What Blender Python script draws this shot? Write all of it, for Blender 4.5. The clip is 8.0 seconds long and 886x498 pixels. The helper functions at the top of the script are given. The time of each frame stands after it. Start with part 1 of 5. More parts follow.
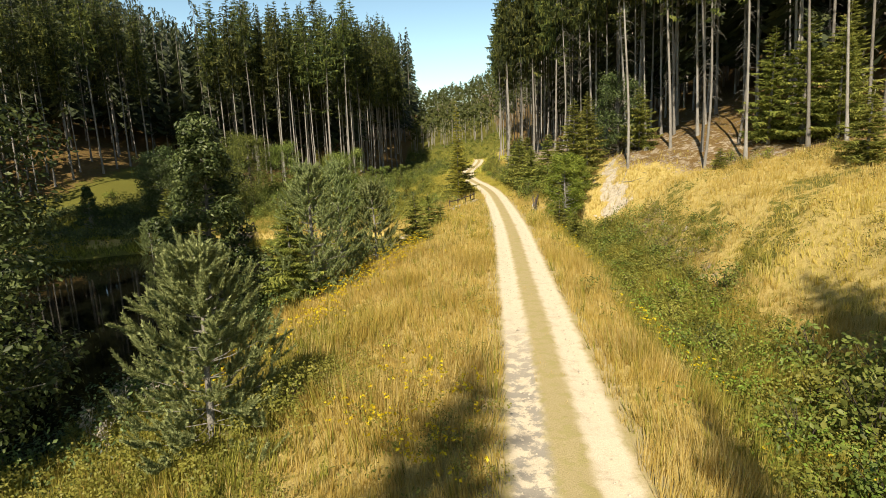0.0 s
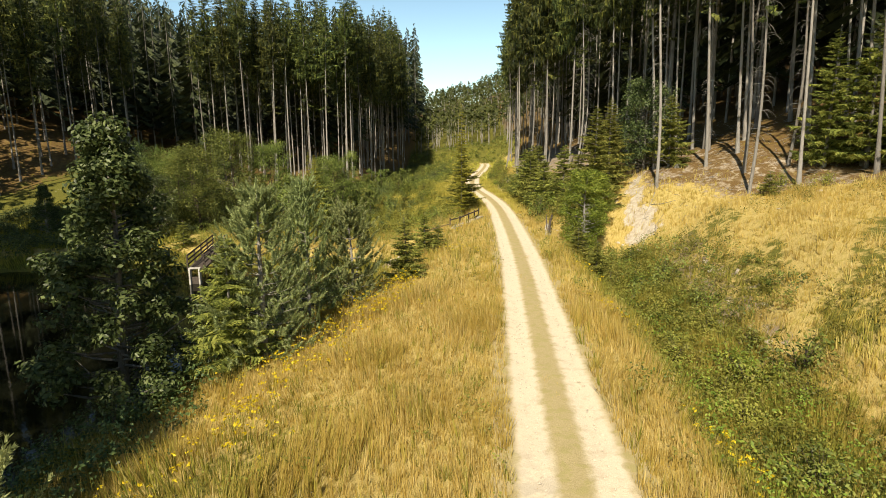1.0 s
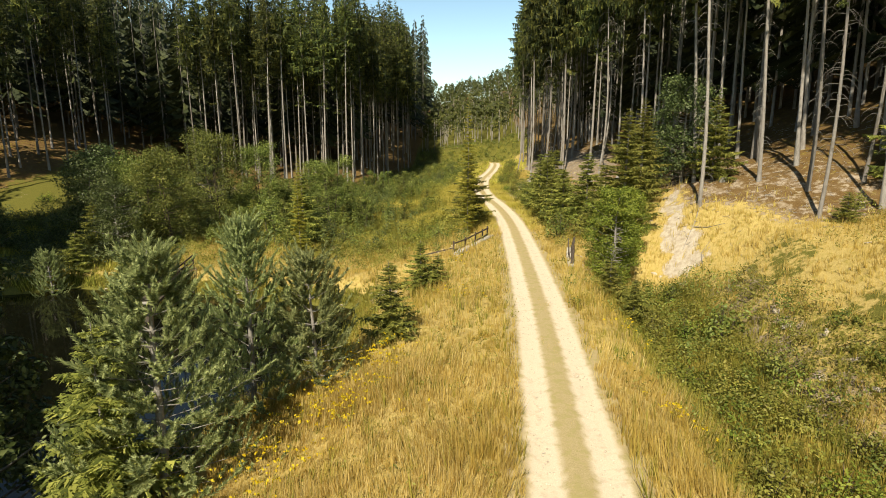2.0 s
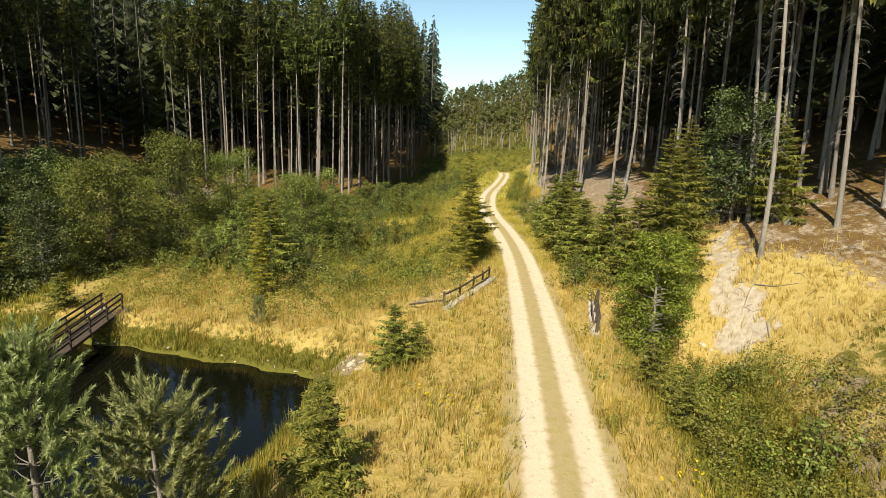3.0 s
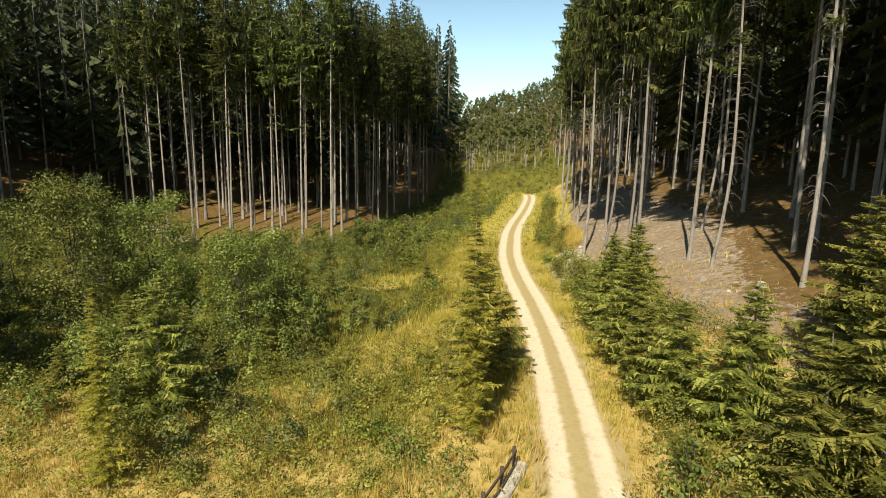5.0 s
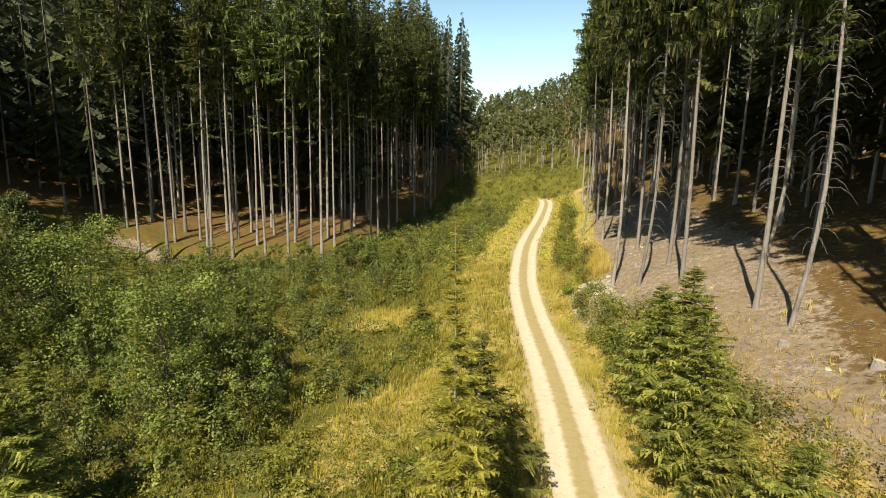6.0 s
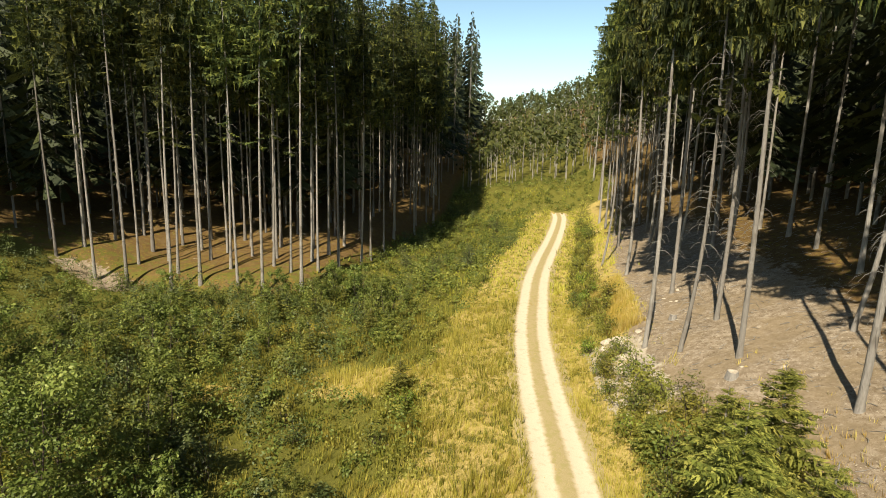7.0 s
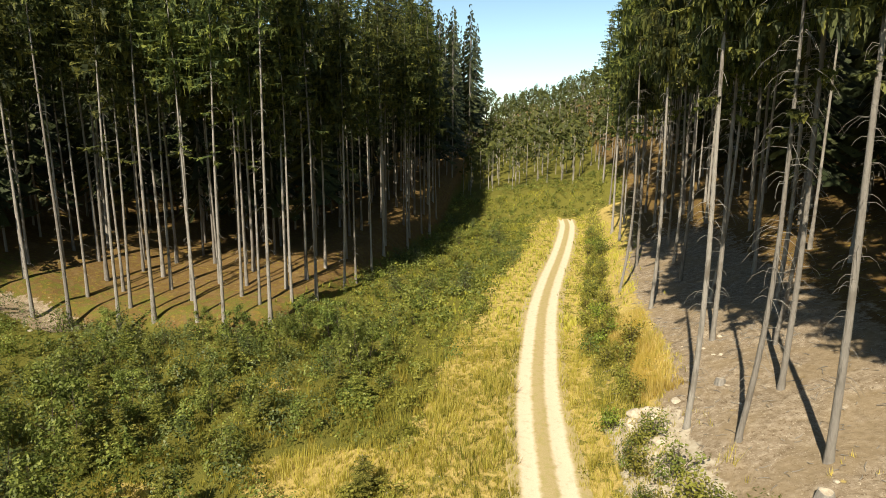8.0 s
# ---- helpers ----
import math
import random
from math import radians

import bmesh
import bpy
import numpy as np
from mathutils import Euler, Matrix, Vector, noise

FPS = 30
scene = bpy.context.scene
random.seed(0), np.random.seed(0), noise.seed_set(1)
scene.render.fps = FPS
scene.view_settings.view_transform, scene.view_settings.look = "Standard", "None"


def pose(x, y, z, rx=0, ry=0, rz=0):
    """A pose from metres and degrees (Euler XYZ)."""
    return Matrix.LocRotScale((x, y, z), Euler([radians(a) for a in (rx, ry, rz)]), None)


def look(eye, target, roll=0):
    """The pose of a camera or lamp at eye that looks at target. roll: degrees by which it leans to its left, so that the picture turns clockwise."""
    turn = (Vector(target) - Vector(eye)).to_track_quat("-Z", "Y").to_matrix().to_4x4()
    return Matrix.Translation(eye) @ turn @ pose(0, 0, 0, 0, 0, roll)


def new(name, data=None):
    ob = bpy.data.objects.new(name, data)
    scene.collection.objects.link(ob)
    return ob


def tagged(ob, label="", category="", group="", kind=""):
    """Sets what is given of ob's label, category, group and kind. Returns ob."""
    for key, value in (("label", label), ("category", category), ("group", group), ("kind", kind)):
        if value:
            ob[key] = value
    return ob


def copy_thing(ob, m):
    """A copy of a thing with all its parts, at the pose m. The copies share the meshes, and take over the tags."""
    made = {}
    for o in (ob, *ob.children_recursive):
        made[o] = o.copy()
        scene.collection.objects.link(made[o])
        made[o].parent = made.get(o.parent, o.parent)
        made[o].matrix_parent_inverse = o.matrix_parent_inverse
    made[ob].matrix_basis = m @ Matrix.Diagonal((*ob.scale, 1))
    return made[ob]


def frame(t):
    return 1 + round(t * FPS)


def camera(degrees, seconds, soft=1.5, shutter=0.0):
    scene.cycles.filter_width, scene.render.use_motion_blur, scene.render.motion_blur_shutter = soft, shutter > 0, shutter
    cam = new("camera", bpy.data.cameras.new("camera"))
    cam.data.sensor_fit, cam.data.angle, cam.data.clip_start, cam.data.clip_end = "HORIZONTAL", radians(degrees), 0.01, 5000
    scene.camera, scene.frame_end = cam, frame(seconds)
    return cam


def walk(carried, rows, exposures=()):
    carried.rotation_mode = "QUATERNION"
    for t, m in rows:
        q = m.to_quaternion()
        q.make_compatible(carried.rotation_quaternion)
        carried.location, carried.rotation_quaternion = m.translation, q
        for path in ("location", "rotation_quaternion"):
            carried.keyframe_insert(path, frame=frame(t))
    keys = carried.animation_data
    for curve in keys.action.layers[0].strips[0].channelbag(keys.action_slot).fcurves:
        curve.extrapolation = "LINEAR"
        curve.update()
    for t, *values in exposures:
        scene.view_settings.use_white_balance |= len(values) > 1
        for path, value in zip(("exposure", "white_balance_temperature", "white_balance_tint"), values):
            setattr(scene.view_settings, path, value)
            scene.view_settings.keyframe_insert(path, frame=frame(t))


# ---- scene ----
cam = camera(76.0, 8.0, 0.5)
PATH = [
    (0, (-0.012, -0.946, 9.591), (-0.027, 1.019, 9.221), -2.3),
    (0.5, (0.172, 2.828, 9.932), (0.154, 4.793, 9.561), -0.7),
    (1, (0.353, 6.596, 10.386), (0.329, 8.561, 10.013), -0.3),
    (1.5, (0.513, 10.379, 10.905), (0.478, 12.341, 10.519), -0.2),
    (1.7, (0.577, 11.941, 11.072), (0.529, 13.902, 10.68), -0.1),
    (2.8, (1.356, 21.749, 12.227), (1.274, 23.709, 11.834), 0.9),
    (3, (1.481, 23.603, 12.372), (1.401, 25.564, 11.988), 1.9),
    (3.5, (1.772, 28.32, 12.932), (1.675, 30.278, 12.535), 0.9),
    (4, (1.94, 32.86, 13.466), (1.82, 34.82, 13.088), 1.9),
    (4.5, (1.964, 37.373, 13.947), (1.814, 39.334, 13.585), 1.6),
    (5, (2.008, 41.893, 14.458), (1.844, 43.855, 14.103), 1.0),
    (5.2, (2.075, 43.689, 14.601), (1.899, 45.65, 14.248), 1.0),
    (6.3, (2.601, 54.268, 15.767), (2.373, 56.219, 15.395), 1.0),
    (6.5, (2.655, 56.144, 15.912), (2.423, 58.098, 15.554), 1.3),
    (7, (2.752, 60.638, 16.615), (2.495, 62.588, 16.253), 1.5),
    (7.5, (2.787, 64.987, 17.171), (2.52, 66.934, 16.803), 1.4),
    (8, (3.044, 69.303, 17.717), (2.764, 71.248, 17.344), 0.3),
]
walk(cam, [(t, look(eye, target, roll)) for t, eye, target, roll in PATH], [(0, 0.79, 7100, 10), (3.5, 0.75, 7100, 10), (5, 0.77, 7100, 10), (6.5, 0.83, 7100, 10), (8, 0.88, 7100, 10)])

# ---- light ----
SUN_AZ, SUN_EL = 14.0, 44.0        # the light travels to the north, a little to the east
sun = new("sun", bpy.data.lights.new("sun", "SUN"))
sun.data.energy, sun.data.angle, sun.data.color = 5.0, radians(0.53), (1.0, 0.92, 0.77)
sun.matrix_basis = look((0, 0, 80), Vector((0, 0, 80)) + Vector((math.sin(radians(SUN_AZ)), math.cos(radians(SUN_AZ)), -math.tan(radians(SUN_EL)))))
world = bpy.data.worlds.new("sky")
scene.world = world
world.use_nodes = True
sky = world.node_tree.nodes.new("ShaderNodeTexSky")
sky.sky_type, sky.sun_disc = "NISHITA", False
sky.sun_elevation, sky.sun_rotation = radians(SUN_EL), radians(180 + SUN_AZ)
sky.air_density, sky.dust_density, sky.ozone_density = 1.0, 0.8, 1.0
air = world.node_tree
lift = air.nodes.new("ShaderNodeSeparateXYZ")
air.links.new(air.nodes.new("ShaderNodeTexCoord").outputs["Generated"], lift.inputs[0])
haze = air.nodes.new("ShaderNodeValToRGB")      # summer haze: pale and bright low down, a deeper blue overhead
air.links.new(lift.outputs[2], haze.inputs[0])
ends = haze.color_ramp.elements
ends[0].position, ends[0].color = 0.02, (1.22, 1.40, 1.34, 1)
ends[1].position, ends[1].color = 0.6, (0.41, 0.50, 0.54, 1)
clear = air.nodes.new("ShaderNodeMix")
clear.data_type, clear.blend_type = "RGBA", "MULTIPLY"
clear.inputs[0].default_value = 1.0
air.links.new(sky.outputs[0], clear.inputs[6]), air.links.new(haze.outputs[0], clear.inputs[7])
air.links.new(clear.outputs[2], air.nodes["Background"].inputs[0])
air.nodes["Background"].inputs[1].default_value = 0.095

# ---- materials ----


class Mat:
    """A small wrapper to write node materials briefly."""

    def __init__(self, name, rough=0.8, spec=0.3):
        self.m = bpy.data.materials.new(name)
        self.m.use_nodes = True
        self.t = self.m.node_tree
        self.b = self.t.nodes["Principled BSDF"]
        self.b.inputs["Roughness"].default_value = rough
        self.b.inputs["Specular IOR Level"].default_value = spec

    def node(self, kind, **inputs):
        n = self.t.nodes.new(kind)
        for key, value in inputs.items():
            self.put(n, int(key[1:]) if key[0] == "i" and key[1:].isdigit() else key.replace("_", " "), value)
        return n

    def put(self, n, key, value):
        if isinstance(value, bpy.types.NodeSocket):
            self.t.links.new(value, n.inputs[key])
        else:
            n.inputs[key].default_value = value

    def pos(self):
        return self.node("ShaderNodeNewGeometry").outputs["Position"]

    def noise(self, scale, detail=4.0, rough=0.6, vector=None):
        n = self.node("ShaderNodeTexNoise", Scale=scale, Detail=detail, Roughness=rough)
        self.t.links.new(vector if vector is not None else self.pos(), n.inputs["Vector"])
        return n.outputs["Fac"]

    def ramp(self, fac, *stops):
        n = self.t.nodes.new("ShaderNodeValToRGB")
        e = n.color_ramp.elements
        while len(e) < len(stops):
            e.new(0.5)
        for el, (p, c) in zip(e, stops):
            el.position, el.color = p, (*c, 1)
        self.t.links.new(fac, n.inputs[0])
        return n.outputs[0]

    def mix(self, fac, a, b, how="MIX"):
        n = self.t.nodes.new("ShaderNodeMix")
        n.data_type, n.blend_type = "RGBA", how
        for key, value in ((0, fac), (6, a), (7, b)):
            if isinstance(value, tuple) and len(value) == 3:
                value = (*value, 1)
            self.put(n, key, value)
        return n.outputs[2]

    def math(self, op, a, b=0.0):
        n = self.t.nodes.new("ShaderNodeMath")
        n.operation = op
        self.put(n, 0, a), self.put(n, 1, b)
        return n.outputs[0]

    def step(self, value, lo, hi):
        n = self.t.nodes.new("ShaderNodeMapRange")
        n.interpolation_type = "SMOOTHSTEP"
        for key, v in ((0, value), (1, lo), (2, hi)):
            self.put(n, key, v)
        return n.outputs[0]

    def attr(self, name, out="Fac"):
        n = self.t.nodes.new("ShaderNodeAttribute")
        n.attribute_name = name
        return n.outputs[out]

    def island(self):
        return self.node("ShaderNodeNewGeometry").outputs["Random Per Island"]

    def thing(self):
        return self.node("ShaderNodeObjectInfo").outputs["Random"]

    def base(self, colour):
        self.put(self.b, "Base Color", (*colour, 1) if isinstance(colour, tuple) else colour)
        return self

    def bump(self, height, strength=0.5, distance=0.05):
        n = self.node("ShaderNodeBump", Strength=strength, Distance=distance)
        self.t.links.new(height, n.inputs["Height"])
        self.t.links.new(n.outputs[0], self.b.inputs["Normal"])
        return self


def leafy(name, dark, mid, light, through_light=0.25, rough=0.65, spread=0.35, patch=None, leafwise=1.0, ragged=None):
    """Foliage: varied leaf by leaf and plant by plant, with some light passing through; ragged sprays have gaps between their twigs."""
    m = Mat(name, rough, 0.25)
    pick = m.island() if leafwise == 1.0 else m.math("ADD", m.math("MULTIPLY", m.island(), leafwise), m.math("MULTIPLY", m.step(m.noise(0.55, 3.0), 0.3, 0.7), 1.0 - leafwise))
    c = m.ramp(pick, (0.0, dark), (0.55, mid), (1.0, light))
    big = m.noise(0.9, 2.0)
    c = m.mix(m.math("MULTIPLY", big, 0.35), c, dark) if patch is None else m.mix(m.math("MULTIPLY", m.step(m.noise(0.45, 3.0), 0.42, 0.66), 0.75), c, patch)
    v = m.node("ShaderNodeHueSaturation", Color=c)
    m.put(v, "Value", m.math("ADD", m.math("MULTIPLY", m.thing(), spread), 1.0 - spread / 2))
    m.put(v, "Hue", m.math("ADD", m.math("MULTIPLY", m.thing(), 0.03), 0.485))
    m.base(v.outputs[0])
    t = m.node("ShaderNodeBsdfTranslucent")
    m.t.links.new(v.outputs[0], t.inputs[0])
    mx = m.t.nodes.new("ShaderNodeMixShader")
    mx.inputs[0].default_value = through_light
    out = m.t.nodes["Material Output"]
    m.t.links.new(m.b.outputs[0], mx.inputs[1]), m.t.links.new(t.outputs[0], mx.inputs[2])
    m.t.links.new(mx.outputs[0], out.inputs[0])
    if ragged:
        st = m.node("ShaderNodeMapping")
        m.t.links.new(m.pos(), st.inputs[0])
        st.inputs["Scale"].default_value = (ragged[0], ragged[0], ragged[1])
        hole = m.math("GREATER_THAN", m.noise(1.0, 1.5, 0.6, st.outputs[0]), ragged[2])
        mh = m.t.nodes.new("ShaderNodeMixShader")
        m.t.links.new(hole, mh.inputs[0]), m.t.links.new(mx.outputs[0], mh.inputs[1])
        m.t.links.new(m.node("ShaderNodeBsdfTransparent").outputs[0], mh.inputs[2])
        m.t.links.new(mh.outputs[0], out.inputs[0])
    return m.m


M = {}
M["spruce"] = leafy("spruce_needles", (0.022, 0.034, 0.012), (0.075, 0.096, 0.026), (0.24, 0.25, 0.052), 0.2, spread=0.6, ragged=(13.0, 6.0, 0.555))
# spruce needles again, with the shade inside the stands put into the colour
M["spruce_shaded"] = leafy("shaded_spruce_needles", (0.014, 0.022, 0.009), (0.036, 0.050, 0.018), (0.075, 0.088, 0.028), 0.1, spread=0.5, ragged=(4.5, 2.5, 0.6))
M["spruce_young"] = leafy("young_spruce_needles", (0.060, 0.072, 0.017), (0.205, 0.220, 0.044), (0.41, 0.39, 0.095), 0.38, ragged=(15.0, 11.0, 0.565))
M["far_wood"] = leafy("far_wood_crowns", (0.030, 0.043, 0.012), (0.070, 0.089, 0.022), (0.135, 0.145, 0.035), 0.2, leafwise=0.3, ragged=(3.0, 2.0, 0.56))
M["pine"] = leafy("pine_needles", (0.135, 0.165, 0.066), (0.35, 0.39, 0.165), (0.57, 0.60, 0.28), 0.45)
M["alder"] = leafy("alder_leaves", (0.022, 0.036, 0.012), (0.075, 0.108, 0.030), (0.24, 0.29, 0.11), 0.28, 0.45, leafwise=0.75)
M["shrub"] = leafy("shrub_leaves", (0.042, 0.060, 0.014), (0.150, 0.185, 0.038), (0.36, 0.38, 0.095), 0.33, 0.5, leafwise=0.52)
M["scrub"] = leafy("scrub_leaves", (0.028, 0.041, 0.014), (0.105, 0.135, 0.042), (0.26, 0.29, 0.105), 0.28, 0.45, leafwise=0.52)
M["maple"] = leafy("light_leaves", (0.070, 0.105, 0.016), (0.20, 0.27, 0.040), (0.42, 0.47, 0.085), 0.42, 0.5, leafwise=0.7)
M["weed"] = leafy("weed_leaves", (0.092, 0.098, 0.019), (0.245, 0.245, 0.046), (0.41, 0.375, 0.090), 0.36, 0.5, leafwise=0.45)
M["dry_grass"] = leafy("dry_grass_blades", (0.42, 0.305, 0.072), (0.60, 0.47, 0.14), (0.71, 0.60, 0.27), 0.48, 0.7, patch=(0.49, 0.375, 0.080))
M["verge_grass"] = leafy("verge_grass_blades", (0.336, 0.288, 0.048), (0.48, 0.416, 0.088), (0.616, 0.544, 0.176), 0.45, 0.7, patch=(0.4, 0.36, 0.056))
M["green_grass"] = leafy("green_grass_blades", (0.085, 0.105, 0.012), (0.215, 0.225, 0.034), (0.41, 0.375, 0.070), 0.33, 0.7, patch=(0.34, 0.28, 0.05))
M["larch"] = leafy("larch_needles", (0.15, 0.17, 0.025), (0.36, 0.36, 0.055), (0.58, 0.54, 0.11), 0.45, ragged=(22.0, 14.0, 0.56))
M["yellow_flower"] = leafy("yellow_petals", (0.44, 0.32, 0.008), (0.6, 0.48, 0.016), (0.68, 0.6, 0.04), 0.3)

m = Mat("bark", 0.9, 0.15)
n1 = m.noise(9.0, 5.0)
st = m.node("ShaderNodeMapping")
m.t.links.new(m.pos(), st.inputs[0])
st.inputs["Scale"].default_value = (14, 14, 2.2)
n2 = m.noise(1.0, 4.0, 0.7, st.outputs[0])
c = m.mix(n2, (0.15, 0.138, 0.122), (0.42, 0.40, 0.365))
c = m.mix(m.math("MULTIPLY", m.step(m.thing(), 0.35, 0.9), 0.55), c, (0.104, 0.092, 0.08))
m.base(m.mix(m.step(m.noise(0.7, 3.0), 0.5, 0.75), c, (0.144, 0.128, 0.108))).bump(m.math("ADD", n2, m.noise(22.0, 3.0)), 1.0, 0.06)
M["bark"] = m.m

m = Mat("weathered_wood", 0.85, 0.2)
st = m.node("ShaderNodeMapping")
m.t.links.new(m.pos(), st.inputs[0])
st.inputs["Scale"].default_value = (18, 3, 18)
n2 = m.noise(1.0, 5.0, 0.7, st.outputs[0])
m.base(m.ramp(n2, (0.25, (0.028, 0.022, 0.018)), (0.6, (0.085, 0.068, 0.055)), (0.85, (0.19, 0.165, 0.14)))).bump(n2, 0.5, 0.01)
M["old_wood"] = m.m

m = Mat("pale_concrete", 0.9, 0.2)
n2 = m.noise(3.0, 6.0, 0.7)
m.base(m.ramp(n2, (0.3, (0.24, 0.224, 0.192)), (0.55, (0.44, 0.424, 0.384)), (0.8, (0.544, 0.528, 0.48)))).bump(m.noise(25.0, 4.0), 0.4, 0.02)
M["concrete"] = m.m

m = Mat("pale_stone", 0.9, 0.2)
n2 = m.noise(5.0, 6.0, 0.7)
m.base(m.ramp(n2, (0.3, (0.28, 0.235, 0.175)), (0.55, (0.44, 0.39, 0.31)), (0.8, (0.57, 0.52, 0.43)))).bump(n2, 0.6, 0.03)
M["stone"] = m.m

m = Mat("pond_water", 0.02, 0.5)
m.b.inputs["IOR"].default_value = 1.33
m.base(m.mix(m.noise(0.25, 3.0), (0.002, 0.003, 0.002), (0.006, 0.006, 0.003))).bump(m.noise(3.0, 3.0), 0.06, 0.02)
M["water"] = m.m

# The ground: dry grass, green growth, forest litter and bare pale soil, blended by zone.
m = Mat("ground", 0.95, 0.1)
fine, mid, big = m.noise(22.0, 5.0, 0.7), m.noise(2.6, 5.0, 0.65), m.noise(0.35, 3.0)
dry = m.ramp(fine, (0.2, (0.272, 0.2, 0.06)), (0.5, (0.416, 0.32, 0.112)), (0.8, (0.544, 0.448, 0.2)))
dry = m.mix(m.step(mid, 0.45, 0.75), dry, (0.264, 0.216, 0.04))
green = m.ramp(fine, (0.2, (0.035, 0.038, 0.010)), (0.5, (0.115, 0.112, 0.023)), (0.8, (0.23, 0.21, 0.05)))
litter = m.ramp(fine, (0.2, (0.048, 0.029, 0.011)), (0.5, (0.124, 0.076, 0.03)), (0.8, (0.232, 0.152, 0.06)))
litter = m.mix(m.step(mid, 0.5, 0.7), litter, (0.2, 0.156, 0.028))
litter = m.mix(m.math("MULTIPLY", m.step(m.noise(1.1, 4.0), 0.48, 0.62), 0.7), litter, (0.16, 0.108, 0.048))
soil = m.ramp(mid, (0.3, (0.165, 0.127, 0.085)), (0.5, (0.26, 0.21, 0.15)), (0.7, (0.385, 0.33, 0.255)))
soil = m.mix(m.step(fine, 0.52, 0.70), soil, (0.16, 0.112, 0.068))
soil = m.mix(m.step(m.noise(7.0, 4.0, 0.75), 0.56, 0.64), soil, (0.136, 0.096, 0.06))
soil = m.mix(m.step(m.noise(9.5, 4.0, 0.75), 0.60, 0.66), soil, (0.496, 0.44, 0.344))
soil = m.mix(m.math("MULTIPLY", m.step(big, 0.45, 0.62), 0.6), soil, (0.24, 0.184, 0.112))

jit = m.math("MULTIPLY", m.math("SUBTRACT", m.math("ADD", m.math("ADD", mid, m.math("MULTIPLY", fine, 0.4)), m.noise(0.9, 3.0)), 1.2), 1.35)
def zoned(name):
    return m.step(m.math("ADD", m.attr(name), jit), 0.35, 0.65)
c = m.mix(zoned("green"), dry, green)
c = m.mix(zoned("litter"), c, litter)
c = m.mix(zoned("soil"), c, soil)
c = m.mix(zoned("sand"), c, m.ramp(mid, (0.3, (0.28, 0.235, 0.17)), (0.5, (0.40, 0.35, 0.27)), (0.72, (0.48, 0.435, 0.35))))
m.base(c).bump(m.math("ADD", mid, m.math("MULTIPLY", fine, 0.5)), 0.7, 0.15)
M["ground"] = m.m

m = Mat("track", 0.95, 0.1)
fine, mid = m.noise(30.0, 5.0, 0.7), m.noise(3.0, 5.0, 0.65)
across = m.attr("across")
off = m.math("ABSOLUTE", m.math("SUBTRACT", m.math("ABSOLUTE", across), 0.80))
off = m.math("ADD", off, m.math("MULTIPLY", m.math("SUBTRACT", mid, 0.5), 0.30))
off = m.math("ADD", off, m.math("MULTIPLY", m.math("SUBTRACT", fine, 0.5), 0.16))
gravel = m.ramp(fine, (0.2, (0.46, 0.38, 0.27)), (0.5, (0.565, 0.485, 0.36)), (0.8, (0.64, 0.57, 0.45)))
gravel = m.mix(m.math("MULTIPLY", m.step(mid, 0.5, 0.72), 0.6), gravel, (0.40, 0.325, 0.235))
sep = m.node("ShaderNodeSeparateXYZ", i0=m.pos())
worn = m.math("MULTIPLY", m.step(sep.outputs[1], 21.0, 12.0), m.step(across, 0.1, -0.4))      # stony, washed-out stretch of one rut
gravel = m.mix(m.math("MULTIPLY", worn, m.step(m.noise(2.2, 5.0, 0.7), 0.44, 0.54)), gravel, (0.29, 0.26, 0.215))
verge = m.ramp(fine, (0.2, (0.25, 0.20, 0.092)), (0.5, (0.345, 0.28, 0.145)), (0.8, (0.44, 0.37, 0.21)))
verge = m.mix(m.step(mid, 0.48, 0.62), verge, (0.31, 0.265, 0.115))
m.base(m.mix(m.step(off, 0.26, 0.55), gravel, verge)).bump(m.math("ADD", mid, fine), 0.5, 0.04)
M["track"] = m.m

# ---- the lie of the land ----
rng = np.random.default_rng(7)


def ease(v, lo, hi):
    t = np.clip((np.asarray(v, float) - lo) / (hi - lo), 0, 1)
    return t * t * (3 - 2 * t)


ROAD_Y = (-60, 8, 16, 24, 40, 54, 66, 74, 82, 92, 101, 110, 118, 128, 144, 156, 168, 182)
ROAD_X = (-2.0, 2.15, 2.9, 3.5, 4.72, 5.35, 5.7, 5.65, 5.25, 4.4, 4.1, 4.45, 4.85, 5.9, 8.0, 9.4, 10.5, 10.0)
_fy = np.arange(-60, 183, 1.0)
_fx = np.convolve(np.pad(np.interp(_fy, ROAD_Y, ROAD_X), 4, "edge"), np.ones(9) / 9, "valid")


def road_x(y):
    return np.interp(y, _fy, _fx)


def road_z(y):
    return np.interp(y, (-60, 100, 140, 170, 182), (3.2, 3.2, 3.3, 3.9, 4.6))


WATER = 0.0


def shore(x, y):
    """How far a place lies outside the pond (negative: in the water)."""
    east = np.interp(y, (5, 16, 24, 30, 36, 41, 46, 51), (-14.5, -12.9, -12.4, -10.8, -8.6, -6.6, -5.5, -5.9))
    north = np.interp(x, (-40, -33, -28, -18, -10, -6), (50, 52.5, 55, 53.6, 51.9, 50.5))
    west, south = -38 + 2.2 * np.sin(0.16 * y + 1.0), 12 + 2.5 * np.sin(0.25 * x) + 0.004 * (x + 28) ** 2
    return np.maximum(np.maximum(x - east, y - north), np.maximum(west - x, south - y)) + 0.25 * np.sin(1.3 * x + 0.7 * y) * np.sin(0.9 * y - 0.4 * x)


